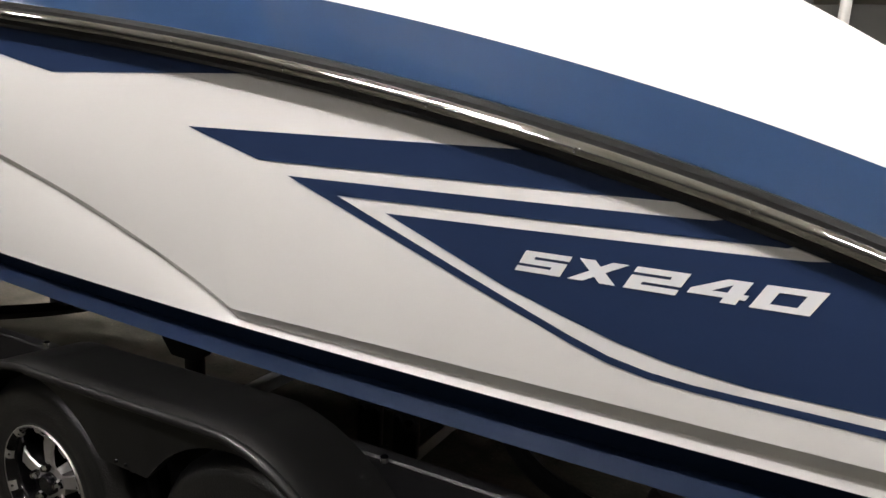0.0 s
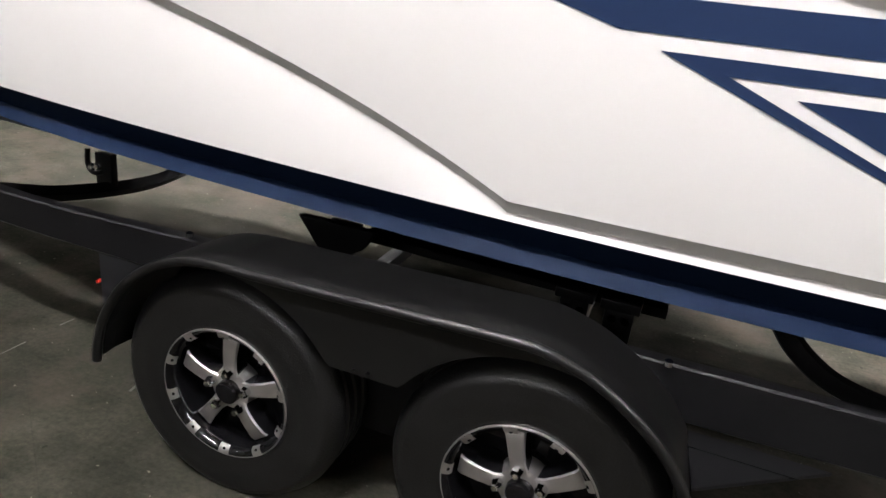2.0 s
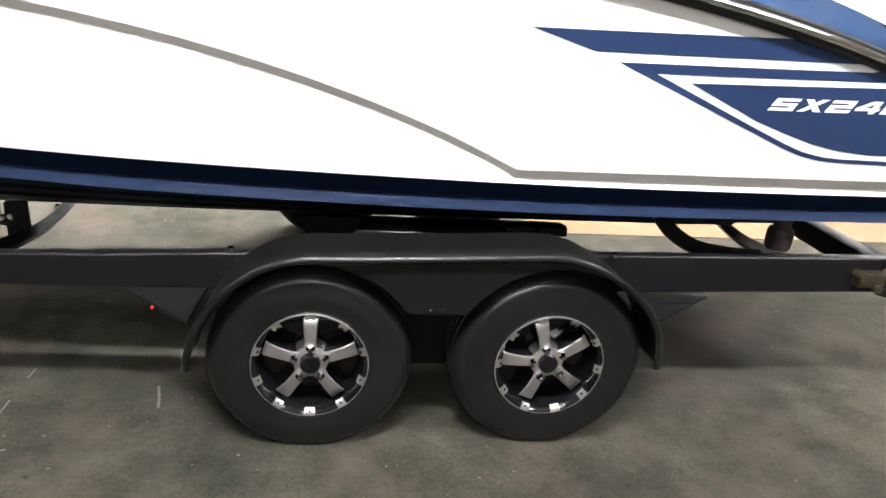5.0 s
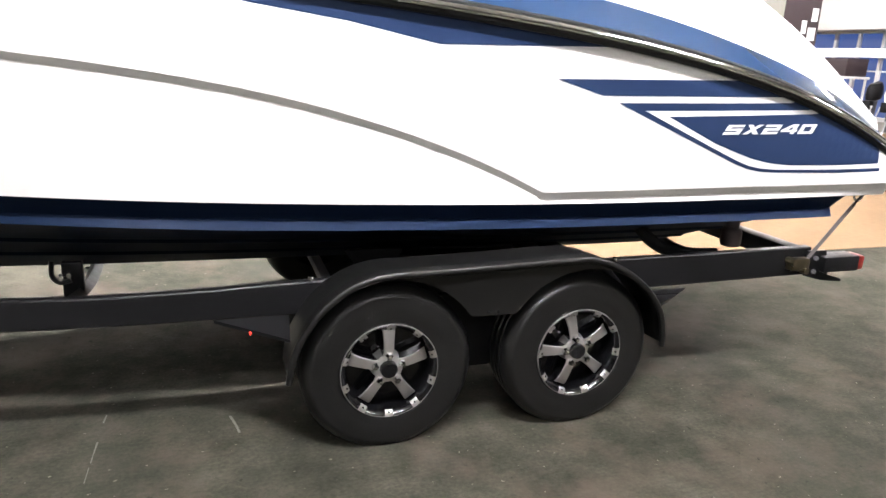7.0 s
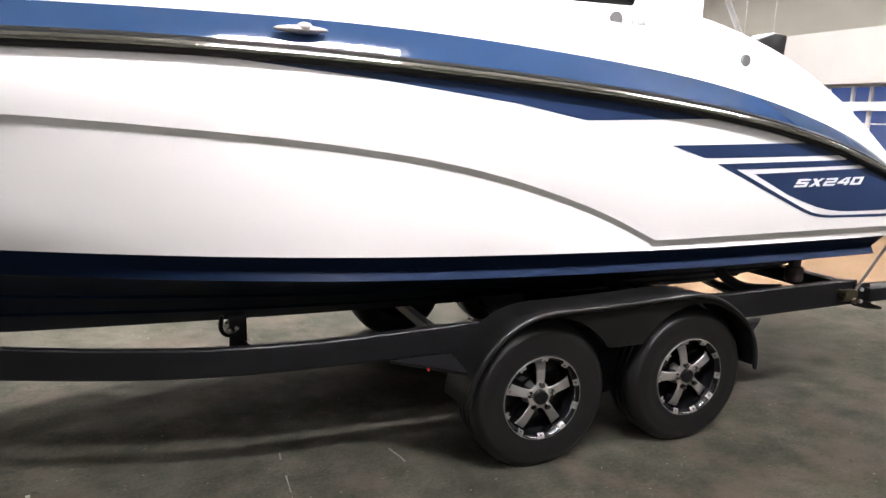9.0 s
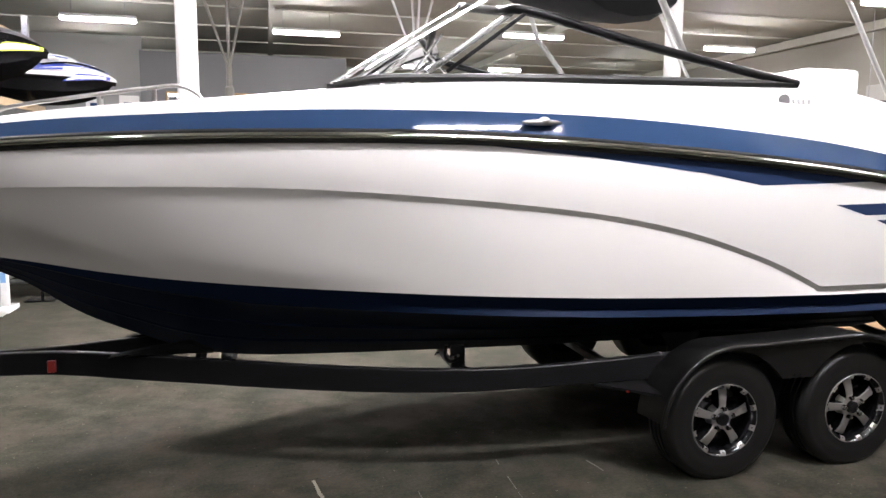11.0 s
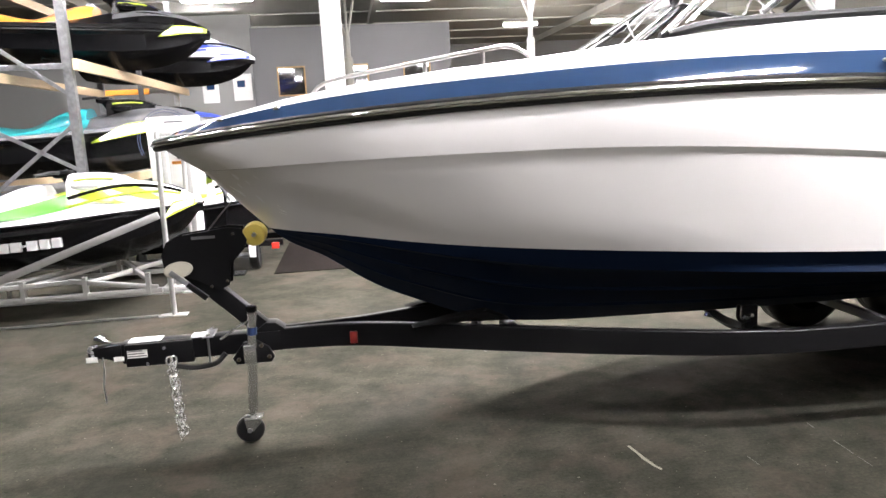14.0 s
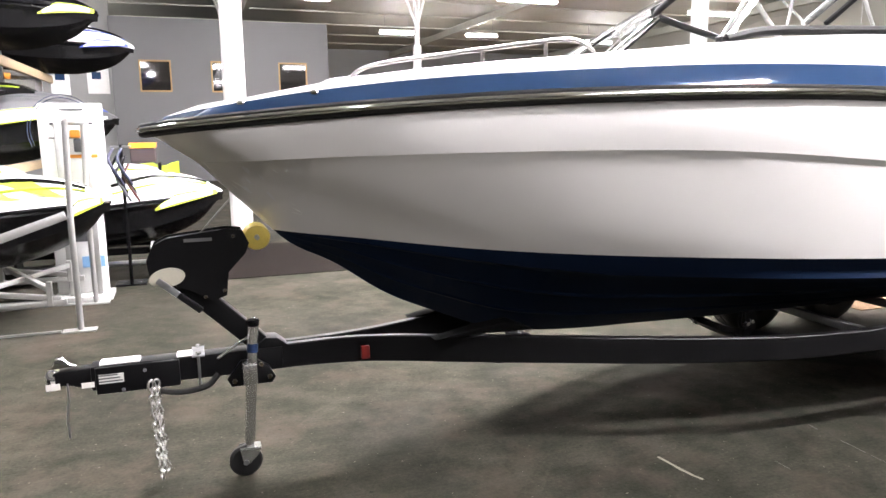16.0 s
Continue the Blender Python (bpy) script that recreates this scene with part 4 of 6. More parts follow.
for sy in (-0.068, 0.068):
    part("clamp_rod", tube(bmesh.new(), [(-4.53, sy, 0.485), (-4.53, sy, 0.668)], 0.007, 8), GALV, trailer)
    part("clamp_nut", spin(bmesh.new(), [(0, 0), (0.014, 0), (0.014, 0.012), (0, 0.012)], 6, "z", (-4.53, sy, 0.655)), CHAINZINC, trailer)
part("clamp_plate", box(bmesh.new(), (-4.56, -0.085, 0.646), (-4.50, 0.085, 0.654), 0.002), GALV, trailer, smooth=False)
part("cable_grip", tube(bmesh.new(), smooth_line([(-4.72, -0.07, 0.495), (-4.62, -0.075, 0.475), (-4.50, -0.075, 0.49), (-4.44, -0.06, 0.54)], 6), 0.016, 8), BLACKRUB, trailer)
for bx, bz in ((-4.78, 0.605), (-4.88, 0.52)):
    part("bolt", spin(bmesh.new(), [(0, -0.008), (0.007, -0.008), (0.009, 0.0), (0.009, 0.006), (0, 0.006)], 6, "y", (bx, -0.066, bz)), GALV, trailer)


def link_chain(x, y, z0, z1, lean):
    """A hanging chain of flat oval links, each turned a quarter from the last."""
    bm = bmesh.new()
    n = int((z0 - z1) / 0.036)
    for k in range(n):
        c = Vector((x + lean * k / n + 0.004 * math.sin(k * 1.7), y + 0.006 * math.sin(k * 2.1), z0 - 0.036 * k))
        a0 = radians(90 * (k % 2) + 25)
        u = Vector((math.cos(a0), math.sin(a0), 0))
        tube(bm, [c + u * 0.0165 * math.cos(a) + Vector((0, 0, 0.026 * math.sin(a))) for a in [j * math.pi / 6 for j in range(13)]], 0.0068, 6, False)
    return bm


for cx, cy, z1, lean in ((-4.755, -0.085, 0.000, 0.020), (-4.733, -0.075, 0.030, 0.018)):
    part("safety_chain", link_chain(cx, cy, 0.53, z1, lean), CHAINZINC, trailer, "galvanised safety chain hanging slack")

# jack with a caster, standing a little out of plumb
JX, JY = -4.29, -0.115


def jack_x(z):
    return JX + 0.08 * (z - 0.44)


jack = part("jack", tube(bmesh.new(), [(jack_x(0.19), JY, 0.19), (jack_x(0.80), JY, 0.80)], 0.027, 18), JACKZINC, trailer, "bright zinc-plated swivel jack")
part("inner_leg", tube(bmesh.new(), [(jack_x(0.13), JY, 0.13), (jack_x(0.20), JY, 0.20)], 0.022, 14), JACKZINC, jack)
part("jack_cap", spin(bmesh.new(), [(0, 0), (0.031, 0), (0.031, 0.03), (0.02, 0.036), (0, 0.036)], 14, "z", (jack_x(0.79), JY, 0.79)), BLACKP, jack)
part("jack_sticker", tube(bmesh.new(), [(jack_x(0.655), JY, 0.655), (jack_x(0.70), JY, 0.70)], 0.0275, 18, False), DECAL, jack)
part("jack_handle", tube(bmesh.new(), [(jack_x(0.74), JY + 0.02, 0.74), (JX - 0.05, JY - 0.05, 0.72), (JX - 0.15, JY - 0.05, 0.655)], 0.007, 8), JACKZINC, jack)
JX -= 0.027
bm = plate(bmesh.new(), [(JX - 0.045, 0.155), (JX + 0.06, 0.155), (JX + 0.045, 0.12), (JX + 0.0, 0.075), (JX - 0.03, 0.075)], "y", JY - 0.035, JY - 0.030)
plate(bm, [(JX - 0.045, 0.155), (JX + 0.06, 0.155), (JX + 0.045, 0.12), (JX + 0.0, 0.075), (JX - 0.03, 0.075)], "y", JY + 0.030, JY + 0.035)
box(bm, (JX - 0.045, JY - 0.035, 0.15), (JX + 0.06, JY + 0.035, 0.158))
part("caster_fork", bm, JACKZINC, jack)
part("caster_wheel", spin(bmesh.new(), [(0.012, -0.022), (0.05, -0.022), (0.072, -0.02), (0.082, -0.01), (0.083, 0), (0.082, 0.01), (0.072, 0.02), (0.05, 0.022), (0.012, 0.022)], 28, "y", (JX - 0.018, JY, 0.083)), BLACKRUB, jack, "black rubber caster wheel")
part("caster_hub", spin(bmesh.new(), [(0, -0.038), (0.014, -0.038), (0.014, 0.038), (0, 0.038)], 12, "y", (JX - 0.018, JY, 0.083)), GALV, jack)
JX += 0.027
bm = plate(bmesh.new(), [(JX - 0.09, 0.47), (JX + 0.11, 0.47), (JX + 0.13, 0.50), (JX + 0.10, 0.56), (JX + 0.04, 0.60), (JX - 0.04, 0.60), (JX - 0.11, 0.51)], "y", -0.085, -0.055, 0.004)
part("jack_bracket", bm, FRAMEBLACK, trailer)
for bx, bz in ((JX - 0.075, 0.50), (JX + 0.10, 0.505), (JX + 0.06, 0.575)):
    part("bolt", spin(bmesh.new(), [(0, -0.012), (0.010, -0.012), (0.013, 0.0), (0.013, 0.006), (0, 0.006)], 6, "y", (bx, -0.088, bz)), BRASSY, trailer)
bm = tube(bmesh.new(), [(JX - 0.034, JY, 0.56), (JX + 0.034, JY, 0.56)], 0.012, 8)
box(bm, (JX - 0.036, JY - 0.036, 0.49), (JX + 0.036, JY + 0.036, 0.60), 0.008)
part("jack_clamp", bm, JACKZINC, jack)

# winch post, stand and bow roller
post = part("winch_post", bar(bmesh.new(), (-4.16, 0, 0.60), (-4.62, 0, 1.06), 0.08, 0.10, 0.008), FRAMEBLACK, trailer, "slanting black winch post")
part("post_foot", plate(bmesh.new(), [(-4.27, 0.645), (-4.08, 0.645), (-4.14, 0.695), (-4.20, 0.70)], "y", -0.055, 0.055, 0.004), FRAMEBLACK, trailer)
OUT = [(-4.725, 1.07), (-4.735, 1.14), (-4.70, 1.215), (-4.64, 1.245), (-4.36, 1.278), (-4.285, 1.268), (-4.255, 1.20), (-4.275, 1.15), (-4.36, 1.06), (-4.375, 0.945), (-4.44, 0.92), (-4.55, 0.985), (-4.66, 1.02)]
for s in (-1, 1):
    part("winch_side_plate", plate(bmesh.new(), OUT, "y", s * 0.062 - 0.003, s * 0.062 + 0.003), FRAMEBLACK, trailer, "black steel winch stand plate", smooth=False)
part("winch_cover", plate(bmesh.new(), [(-4.722, 1.075), (-4.728, 1.14), (-4.69, 1.21), (-4.63, 1.238), (-4.38, 1.265), (-4.38, 1.05), (-4.55, 1.0)], "y", -0.055, 0.055, 0.01), FRAMEBLACK, trailer)
part("winch_drum", spin(bmesh.new(), [(0.0, -0.05), (0.06, -0.05), (0.06, -0.046), (0.035, -0.044), (0.035, 0.044), (0.06, 0.046), (0.06, 0.05), (0, 0.05)], 20, "y", (-4.60, 0, 1.14)), GALV, trailer)
bm = spin(bmesh.new(), [(0, -0.004), (0.062, -0.004), (0.066, 0.0), (0.062, 0.004), (0, 0.004)], 26, "y", (0, 0, 0))
bmesh.ops.transform(bm, matrix=Matrix.Translation((-4.645, -0.085, 1.058)) @ pose(0, 0, 0, 0, -8, 0) @ Matrix.Diagonal((1.25, 1, 0.72, 1)), verts=bm.verts)
part("winch_handle_plate", bm, BEIGE, trailer, "pale oval winch lever plate")
part("winch_handle", bar(bmesh.new(), (-4.69, -0.095, 1.05), (-4.50, -0.095, 0.885), 0.01, 0.032, 0.004), GALV, trailer, "steel winch crank arm")
part("winch_grip", bar(bmesh.new(), (-4.60, -0.108, 0.975), (-4.50, -0.108, 0.885), 0.022, 0.03, 0.006), FRAMEBLACK, trailer)
part("stand_print", box(bmesh.new(), (-4.56, -0.068, 1.222), (-4.43, -0.0655, 1.238), 0, None), INKGREY, trailer, smooth=False)
for bx, bz in ((-4.33, 1.24), (-4.385, 0.97), (-4.475, 0.945), (-4.69, 1.06)):
    part("bolt", spin(bmesh.new(), [(0, -0.010), (0.007, -0.010), (0.009, 0.0), (0.009, 0.006), (0, 0.006)], 6, "y", (bx, -0.068, bz)), BRASSY, trailer)
roll = part("bow_roller", spin(bmesh.new(), [(0.014, -0.058), (0.040, -0.060), (0.060, -0.056), (0.066, -0.046), (0.062, -0.030), (0.045, -0.012), (0.040, 0), (0.045, 0.012), (0.062, 0.030), (0.066, 0.046), (0.060, 0.056), (0.040, 0.060), (0.014, 0.058)], 32, "y", (-4.215, 0, 1.225)), YELLOWPOLY, trailer, "amber polyurethane bow roller")
part("roller_pin", spin(bmesh.new(), [(0, -0.075), (0.012, -0.075), (0.012, 0.075), (0, 0.075)], 10, "y", (-4.215, 0, 1.225)), GALV, roll)
part("winch_strap", bar(bmesh.new(), (-4.56, 0, 1.17), (-4.33, 0, 1.42), 0.05, 0.004, 0.001), WEB, trailer)

# cross members, bunks and their brackets
for x in (-2.9, -1.28, 2.30):
    y = abs(fy(x)) - 0.05
    bm = bmesh.new()
    pts = smooth_line([(x, -y, 0.60), (x, -y * 0.6, 0.50), (x, 0, 0.43), (x, y * 0.6, 0.50), (x, y, 0.60)], 6)
    tube(bm, pts, 0.035, 4)
    part("cross_member", bm, FRAMEBLACK, trailer, "black steel cross member", smooth=False)
for x in (0.0, 0.88):
    part("axle", box(bmesh.new(), (x - 0.08, -1.0, 0.265), (x - 0.02, 1.0, 0.325), 0.006), INKGREY, trailer, "dark grey square axle beam")


def hull_z(x, y):
    row = bottom_row(x)
    pts = sorted([(-p.y, p.z) for p in row])
    for (a, za), (b, zb) in zip(pts, pts[1:]):
        if a <= y <= b and b > a:
            return za + (zb - za) * (y - a) / (b - a)
    return 0.8


for s in (-1, 1):
    for yb, x0, x1 in ((0.40, 0.05, 1.14), (0.18, 0.20, 1.14)):
        bm = bmesh.new()
        rows = []
        for k in range(25):
            x = x0 + (x1 - x0) * k / 24
            z = min(hull_z(x, yb - 0.05), hull_z(x, yb + 0.05)) - 0.018
            rows.append([Vector((x, s * (yb + dy), z + dz)) for dy, dz in ((-0.05, -0.030), (0.05, -0.030), (0.05, 0.004), (0.03, 0.012), (-0.05, 0.004))])
        vs = loft(bm, rows, True)
        bm.faces.new(vs[0])
        bm.faces.new(vs[-1])
        part("bunk", bm, CARPET, trailer, "black carpeted bunk board", smooth=False)
    zt = hull_z(0.05, 0.62)
    part("bunk_end", plate(bmesh.new(), [(-0.10, zt - 0.03), (0.19, zt - 0.03), (0.15, zt - 0.10), (0.10, zt - 0.13), (-0.02, zt - 0.13), (-0.06, zt - 0.08)], "y", s * 0.66 - 0.02, s * 0.66 + 0.02, 0.006), CARPET, trailer, "black carpeted bunk end")
    for x in (0.04, 0.86, 1.0):
        z = hull_z(x, 0.62) - 0.06
        bm = bmesh.new()
        box(bm, (x - 0.045, s * 0.62 - 0.012, 0.50), (x + 0.045, s * 0.62 + 0.012, z), 0.004)
        box(bm, (x - 0.06, s * 0.62 - 0.045, z - 0.02), (x + 0.06, s * 0.62 + 0.045, z + 0.012), 0.004)
        bb = part("bunk_bracket", bm, FRAMEBLACK, trailer, "black bunk bracket with zinc bolts")
        for dx in (-0.02, 0.022):
            part("bolt", spin(bmesh.new(), [(0, -0.014), (0.014, -0.014), (0.017, 0.0), (0.017, 0.008), (0, 0.008)], 6, "y", (x + dx, s * 0.62 + (-0.014 if s < 0 else 0.014), z - 0.055)), CHROME, bb)
    # curved guide arms that reach up to the hull
    for pts in ([(1.40, 0.80, 0.82), (1.46, 0.82, 0.755), (1.56, 0.84, 0.70), (1.70, 0.86, 0.68), (1.84, 0.87, 0.675)],):
        bm = tube(bmesh.new(), smooth_line([(px, s * py, pz) for px, py, pz in pts], 5), 0.032, 8, True, 0.6)
        part("guide_arm", bm, FRAMEBLACK, trailer, "curved black guide arm")
    part("rear_roller", spin(bmesh.new(), [(0.0, -0.050), (0.046, -0.048), (0.052, -0.036), (0.052, 0.026), (0.046, 0.040), (0.034, 0.048), (0.034, 0.10), (0.0, 0.10)], 24, "z", (1.87, s * 0.93, 0.785)), ROLLERRED, trailer, "dark red rubber hull roller")
    part("bolt", spin(bmesh.new(), [(0, -0.02), (0.018, -0.02), (0.022, 0.0), (0.022, 0.01), (0, 0.01)], 6, "y", (-1.32, s * 0.20 - 0.03, 0.43)), CHROME, trailer)
    part("post_hook", tube(bmesh.new(), smooth_line([(-1.385, s * 0.32, 0.63), (-1.39, s * 0.32, 0.56), (-1.36, s * 0.32, 0.525), (-1.31, s * 0.32, 0.535)], 4), 0.012, 8), FRAMEBLACK, trailer)
    for dx in (-0.035, 0.0):
        part("bolt", spin(bmesh.new(), [(0, -0.016), (0.012, -0.016), (0.016, 0.0), (0.016, 0.01), (0, 0.01)], 6, "y", (-1.315 + dx, s * 0.335, 0.565 + 0.3 * dx)), CHAINZINC, trailer)
    part("roller_post", box(bmesh.new(), (-1.35, s * 0.30 - 0.02, 0.44), (-1.26, s * 0.30 + 0.02, 0.62), 0.006), FRAMEBLACK, trailer)

# keel wedge at the front
for s in (-1, 1):
    part("keel_guide", plate(bmesh.new(), [(-3.36, 0.655), (-3.05, 0.665), (-2.78, 0.655), (-2.92, 0.72), (-3.12, 0.70)], "y", s * 0.24 - 0.05, s * 0.24 + 0.05, 0.008), CARPET, trailer)
part("keel_roller", spin(bmesh.new(), [(0.01, -0.12), (0.05, -0.12), (0.045, -0.04), (0.035, 0), (0.045, 0.04), (0.05, 0.12), (0.01, 0.12)], 20, "y", (-2.72, 0, 0.525)), BLACKRUB, trailer, "black keel roller")


# wheels
def wheel(x, s, turn):
    w = thing("wheel", "", "", (x, s * 1.10, 0.35))
    w.parent = trailer
    o = Vector((0, 0, 0))
    R = 0.366
    prof = [(0.200, 0.100), (0.208, 0.112), (0.222, 0.117), (0.235, 0.1145), (0.250, 0.119), (0.285, 0.1195), (0.316, 0.116), (0.324, 0.1165), (0.336, 0.110), (0.352, 0.094), (0.360, 0.080), (R, 0.068)]
    for yy in (0.045, 0.0, -0.045):
        prof += [(R, yy + 0.012), (R - 0.008, yy + 0.009), (R - 0.008, yy - 0.003), (R, yy - 0.006)]
    prof += [(R, -0.068), (0.352, -0.094), (0.324, -0.116), (0.285, -0.119), (0.235, -0.115), (0.208, -0.112), (0.200, -0.100)]
    f = -s

    def place(bm):
        bmesh.ops.transform(bm, matrix=Matrix.Translation((x, s * 1.10, 0.35)) @ pose(0, 0, 0, 0, turn, 0), verts=bm.verts)
        return bm
    bm = place(spin(bmesh.new(), [(r, a * s) for r, a in prof], 72, "y"))
    for v in bm.verts:
        if v.co.z < 0.012:
            v.co.y += (v.co.y - s * 1.10) * 0.06
            v.co.z = max(v.co.z, 0.001)
    ty = part("tyre", bm, TYRERUB, w, "black rubber trailer tyre")
    barrel = [(0.203, 0.106), (0.209, 0.112), (0.207, 0.118), (0.200, 0.119), (0.190, 0.110), (0.183, 0.085), (0.176, 0.045), (0.172, 0.02), (0.10, 0.015), (0.03, 0.02), (0.0, 0.02)]
    rim = part("rim", place(spin(bmesh.new(), [(r, a * s) for r, a in barrel], 60, "y")), BLACKCHROME, w, "black chrome wheel rim")
    bm = bmesh.new()
    spin(bm, [(r, a * s) for r, a in ((0.2045, 0.1190), (0.2070, 0.1195), (0.209, 0.116), (0.2085, 0.112))], 60, "y")
    part("rim_lip", place(bm), MACHINED, rim, "machined bright rim lip")
    for k in range(5):
        a = radians(90 + 72 * k)
        bm = bmesh.new()
        prof2 = [(0.045, 0.027, 0.086), (0.075, 0.0215, 0.092), (0.12, 0.023, 0.092), (0.160, 0.027, 0.086), (0.172, 0.028, 0.078)]
        rows = []
        for r, hw, z in prof2:
            rows.append([Vector((-hw * 1.05, s * (z - 0.055), r)), Vector((-hw, s * (z - 0.006), r)), Vector((-hw * 0.86, s * z, r)), Vector((hw * 0.86, s * z, r)), Vector((hw, s * (z - 0.006), r)), Vector((hw * 1.05, s * (z - 0.055), r))])
        loft(bm, [row[1:5] for row in rows])
        loft(bm, [row[:2] for row in rows], index=1)
        loft(bm, [row[4:] for row in rows], index=1)
        bmesh.ops.transform(bm, matrix=pose(0, 0, 0, 0, 72 * k, 0), verts=bm.verts)
        part("spoke", place(bm), [MACHINED, BLACKCHROME], rim, "machined aluminium spoke")
    for k in range(10):
        bm = bmesh.new()
        rows = []
        a0 = 36 * k + 18
        for j in range(4):
            a = radians(a0 - 5.2 + 10.4 * j / 3)
            rows.append([Vector((r * math.cos(a), s * z, r * math.sin(a))) for r, z in ((0.204, 0.1200), (0.192, 0.1185), (0.184, 0.113), (0.180, 0.104))])
        loft(bm, rows)
        seg = part("rim_tab", place(bm), MACHINED, rim)
        a = radians(a0)
        bm = spin(bmesh.new(), [(0, 0.118 * s), (0.0045, 0.1185 * s), (0.0055, 0.116 * s), (0.0055, 0.112 * s)], 8, "y", (0.190 * math.cos(a), 0, 0.190 * math.sin(a)))
        part("rivet", place(bm), BLACKCHROME, rim)
    hub = part("hub", place(spin(bmesh.new(), [(r, a * s) for r, a in ((0, 0.088), (0.05, 0.088), (0.062, 0.083), (0.066, 0.06), (0.07, 0.03))], 30, "y")), MACHINED, w, "machined wheel hub")
    part("hub_cap", place(spin(bmesh.new(), [(r, a * s) for r, a in ((0, 0.112), (0.03, 0.111), (0.036, 0.106), (0.038, 0.085))], 24, "y")), BLACKCHROME, hub, "black hub cap")
    for k in range(5):
        a = radians(90 + 72 * k)
        bm = spin(bmesh.new(), [(r, z * s) for r, z in ((0, 0.121), (0.009, 0.119), (0.0155, 0.108), (0.017, 0.083))], 6, "y", (0.062 * math.cos(a), 0, 0.062 * math.sin(a)))
        part("lug_nut", place(bm), CHROME, hub)


wheel(0.0, -1, 0)
wheel(0.88, -1, -14)
wheel(0.0, 1, 0)
wheel(0.88, 1, 20)

# fenders
EDGE = [(-0.415, 0.37), (-0.405, 0.44), (-0.375, 0.53), (-0.30, 0.645), (-0.20, 0.73), (-0.10, 0.775), (0.0, 0.792), (0.10, 0.793), (0.44, 0.803), (0.80, 0.816), (0.90, 0.808), (1.0, 0.775), (1.10, 0.715), (1.19, 0.635), (1.25, 0.545), (1.275, 0.45), (1.28, 0.38)]
edge = smooth_line([(x, 0, z) for x, z in EDGE], 5)
for s in (-1, 1):
    fen = thing("fender", "", "", (0.44, s * 1.0, 0.8))
    fen.parent = trailer
    bm = bmesh.new()
    rows = []
    for p in edge:
        rows.append([Vector((p.x, s * 0.985, p.z - 0.022)), Vector((p.x, s * 1.18, p.z - 0.004)), Vector((p.x, s * 1.245, p.z + 0.001)), Vector((p.x, s * 1.262, p.z - 0.004))])
    loft(bm, rows)
    part("fender_top", bm, FENDERBLACK, fen, "black moulded fender top")
    bm = bmesh.new()
    part("fender_bead", tube(bm, [(p.x, s * 1.262, p.z - 0.012) for p in edge], 0.014, 10), FENDERBLACK, fen, "rolled fender edge")
    bm = bmesh.new()
    rows = []
    for k in range(97):
        x = -0.41 + 1.685 * k / 96
        zt = np.interp(x, [p.x for p in edge], [p.z for p in edge]) - 0.016
        zb = 0.575
        for hx in (0.0, 0.88):
            if abs(x - hx) < 0.405:
                zb = 0.35 + math.sqrt(max(0.0, 0.405 ** 2 - (x - hx) ** 2))
        if x < -0.4 or x > 1.27:
            zb = zt - 0.03
        zb = min(zb, zt - 0.002)
        if -0.05 < x < 0.93:
            zb = max(zb, 0.575)
        zb = min(zb, zt - 0.002)
        rows.append([Vector((x, s * 1.258, zt)), Vector((x, s * 1.248, zt * 0.7 + zb * 0.3)), Vector((x, s * 1.243, zb)), Vector((x, s * 1.20, zb + 0.004))])
    loft(bm, rows)
    part("fender_skirt", bm, FENDERBLACK, fen, "black moulded fender skirt")
    for x in (0.415, 0.455):
        part("rivet", spin(bmesh.new(), [(0, s * 0.004), (0.005, s * 0.003), (0.006, -s * 0.002)], 8, "y", (x, s * 1.246, 0.590)), FRAMEBLACK, fen)
    bm = plate(bmesh.new(), [(0.20, 0.60), (0.68, 0.60), (0.60, 0.36), (0.52, 0.24), (0.36, 0.24), (0.28, 0.36)], "y", s * 0.99 - 0.03, s * 0.99 + 0.03, 0.006)
    part("spring_hanger", bm, FRAMEBLACK, trailer, "black spring hanger between the axles")
    for hx in (0.0, 0.88):
        part("leaf_spring", tube(bmesh.new(), smooth_line([(hx - 0.36, s * 0.95, 0.44), (hx, s * 0.95, 0.385), (hx + 0.36, s * 0.95, 0.44)], 6), 0.022, 6), FRAMEBLACK, trailer)
    # step brackets before and behind the fender
    bm = bmesh.new()
    tri = [Vector((-0.685, s * 0.968, 0.534)), Vector((-0.385, s * 0.99, 0.545)), Vector((-0.405, s * 1.235, 0.534))]
    nrm = (tri[1] - tri[0]).cross(tri[2] - tri[0]).normalized()
    up = [bm.verts.new(v) for v in tri]
    dn = [bm.verts.new(v - nrm * (0.014 if nrm.z > 0 else -0.014)) for v in tri]
    bm.faces.new(up)
    bm.faces.new(dn[::-1])
    for k in range(3):
        bm.faces.new((up[k], up[(k + 1) % 3], dn[(k + 1) % 3], dn[k]))
    part("step_bracket", bm, FRAMEBLACK, trailer, "black triangular bracket ahead of the wheels", smooth=False)
    part("side_marker", spin(bmesh.new(), [(0, -0.008), (0.005, -0.007), (0.007, 0), (0.007, 0.006), (0, 0.006)], 12, "y", (-0.548, s * 1.108, 0.522)), REDLENS, trailer, "small red side marker")
    bm = plate(bmesh.new(), [(1.24, 0.545), (1.50, 0.545), (1.24, 0.47)], "y", s * 1.06 - 0.004, s * 1.06 + 0.004)
    plate(bm, [(1.24, s * 0.99), (1.58, s * 0.99), (1.26, s * 1.22)], "z", 0.532, 0.542)
    part("step_bracket", bm, FRAMEBLACK, trailer, "black step bracket behind the wheels", smooth=False)
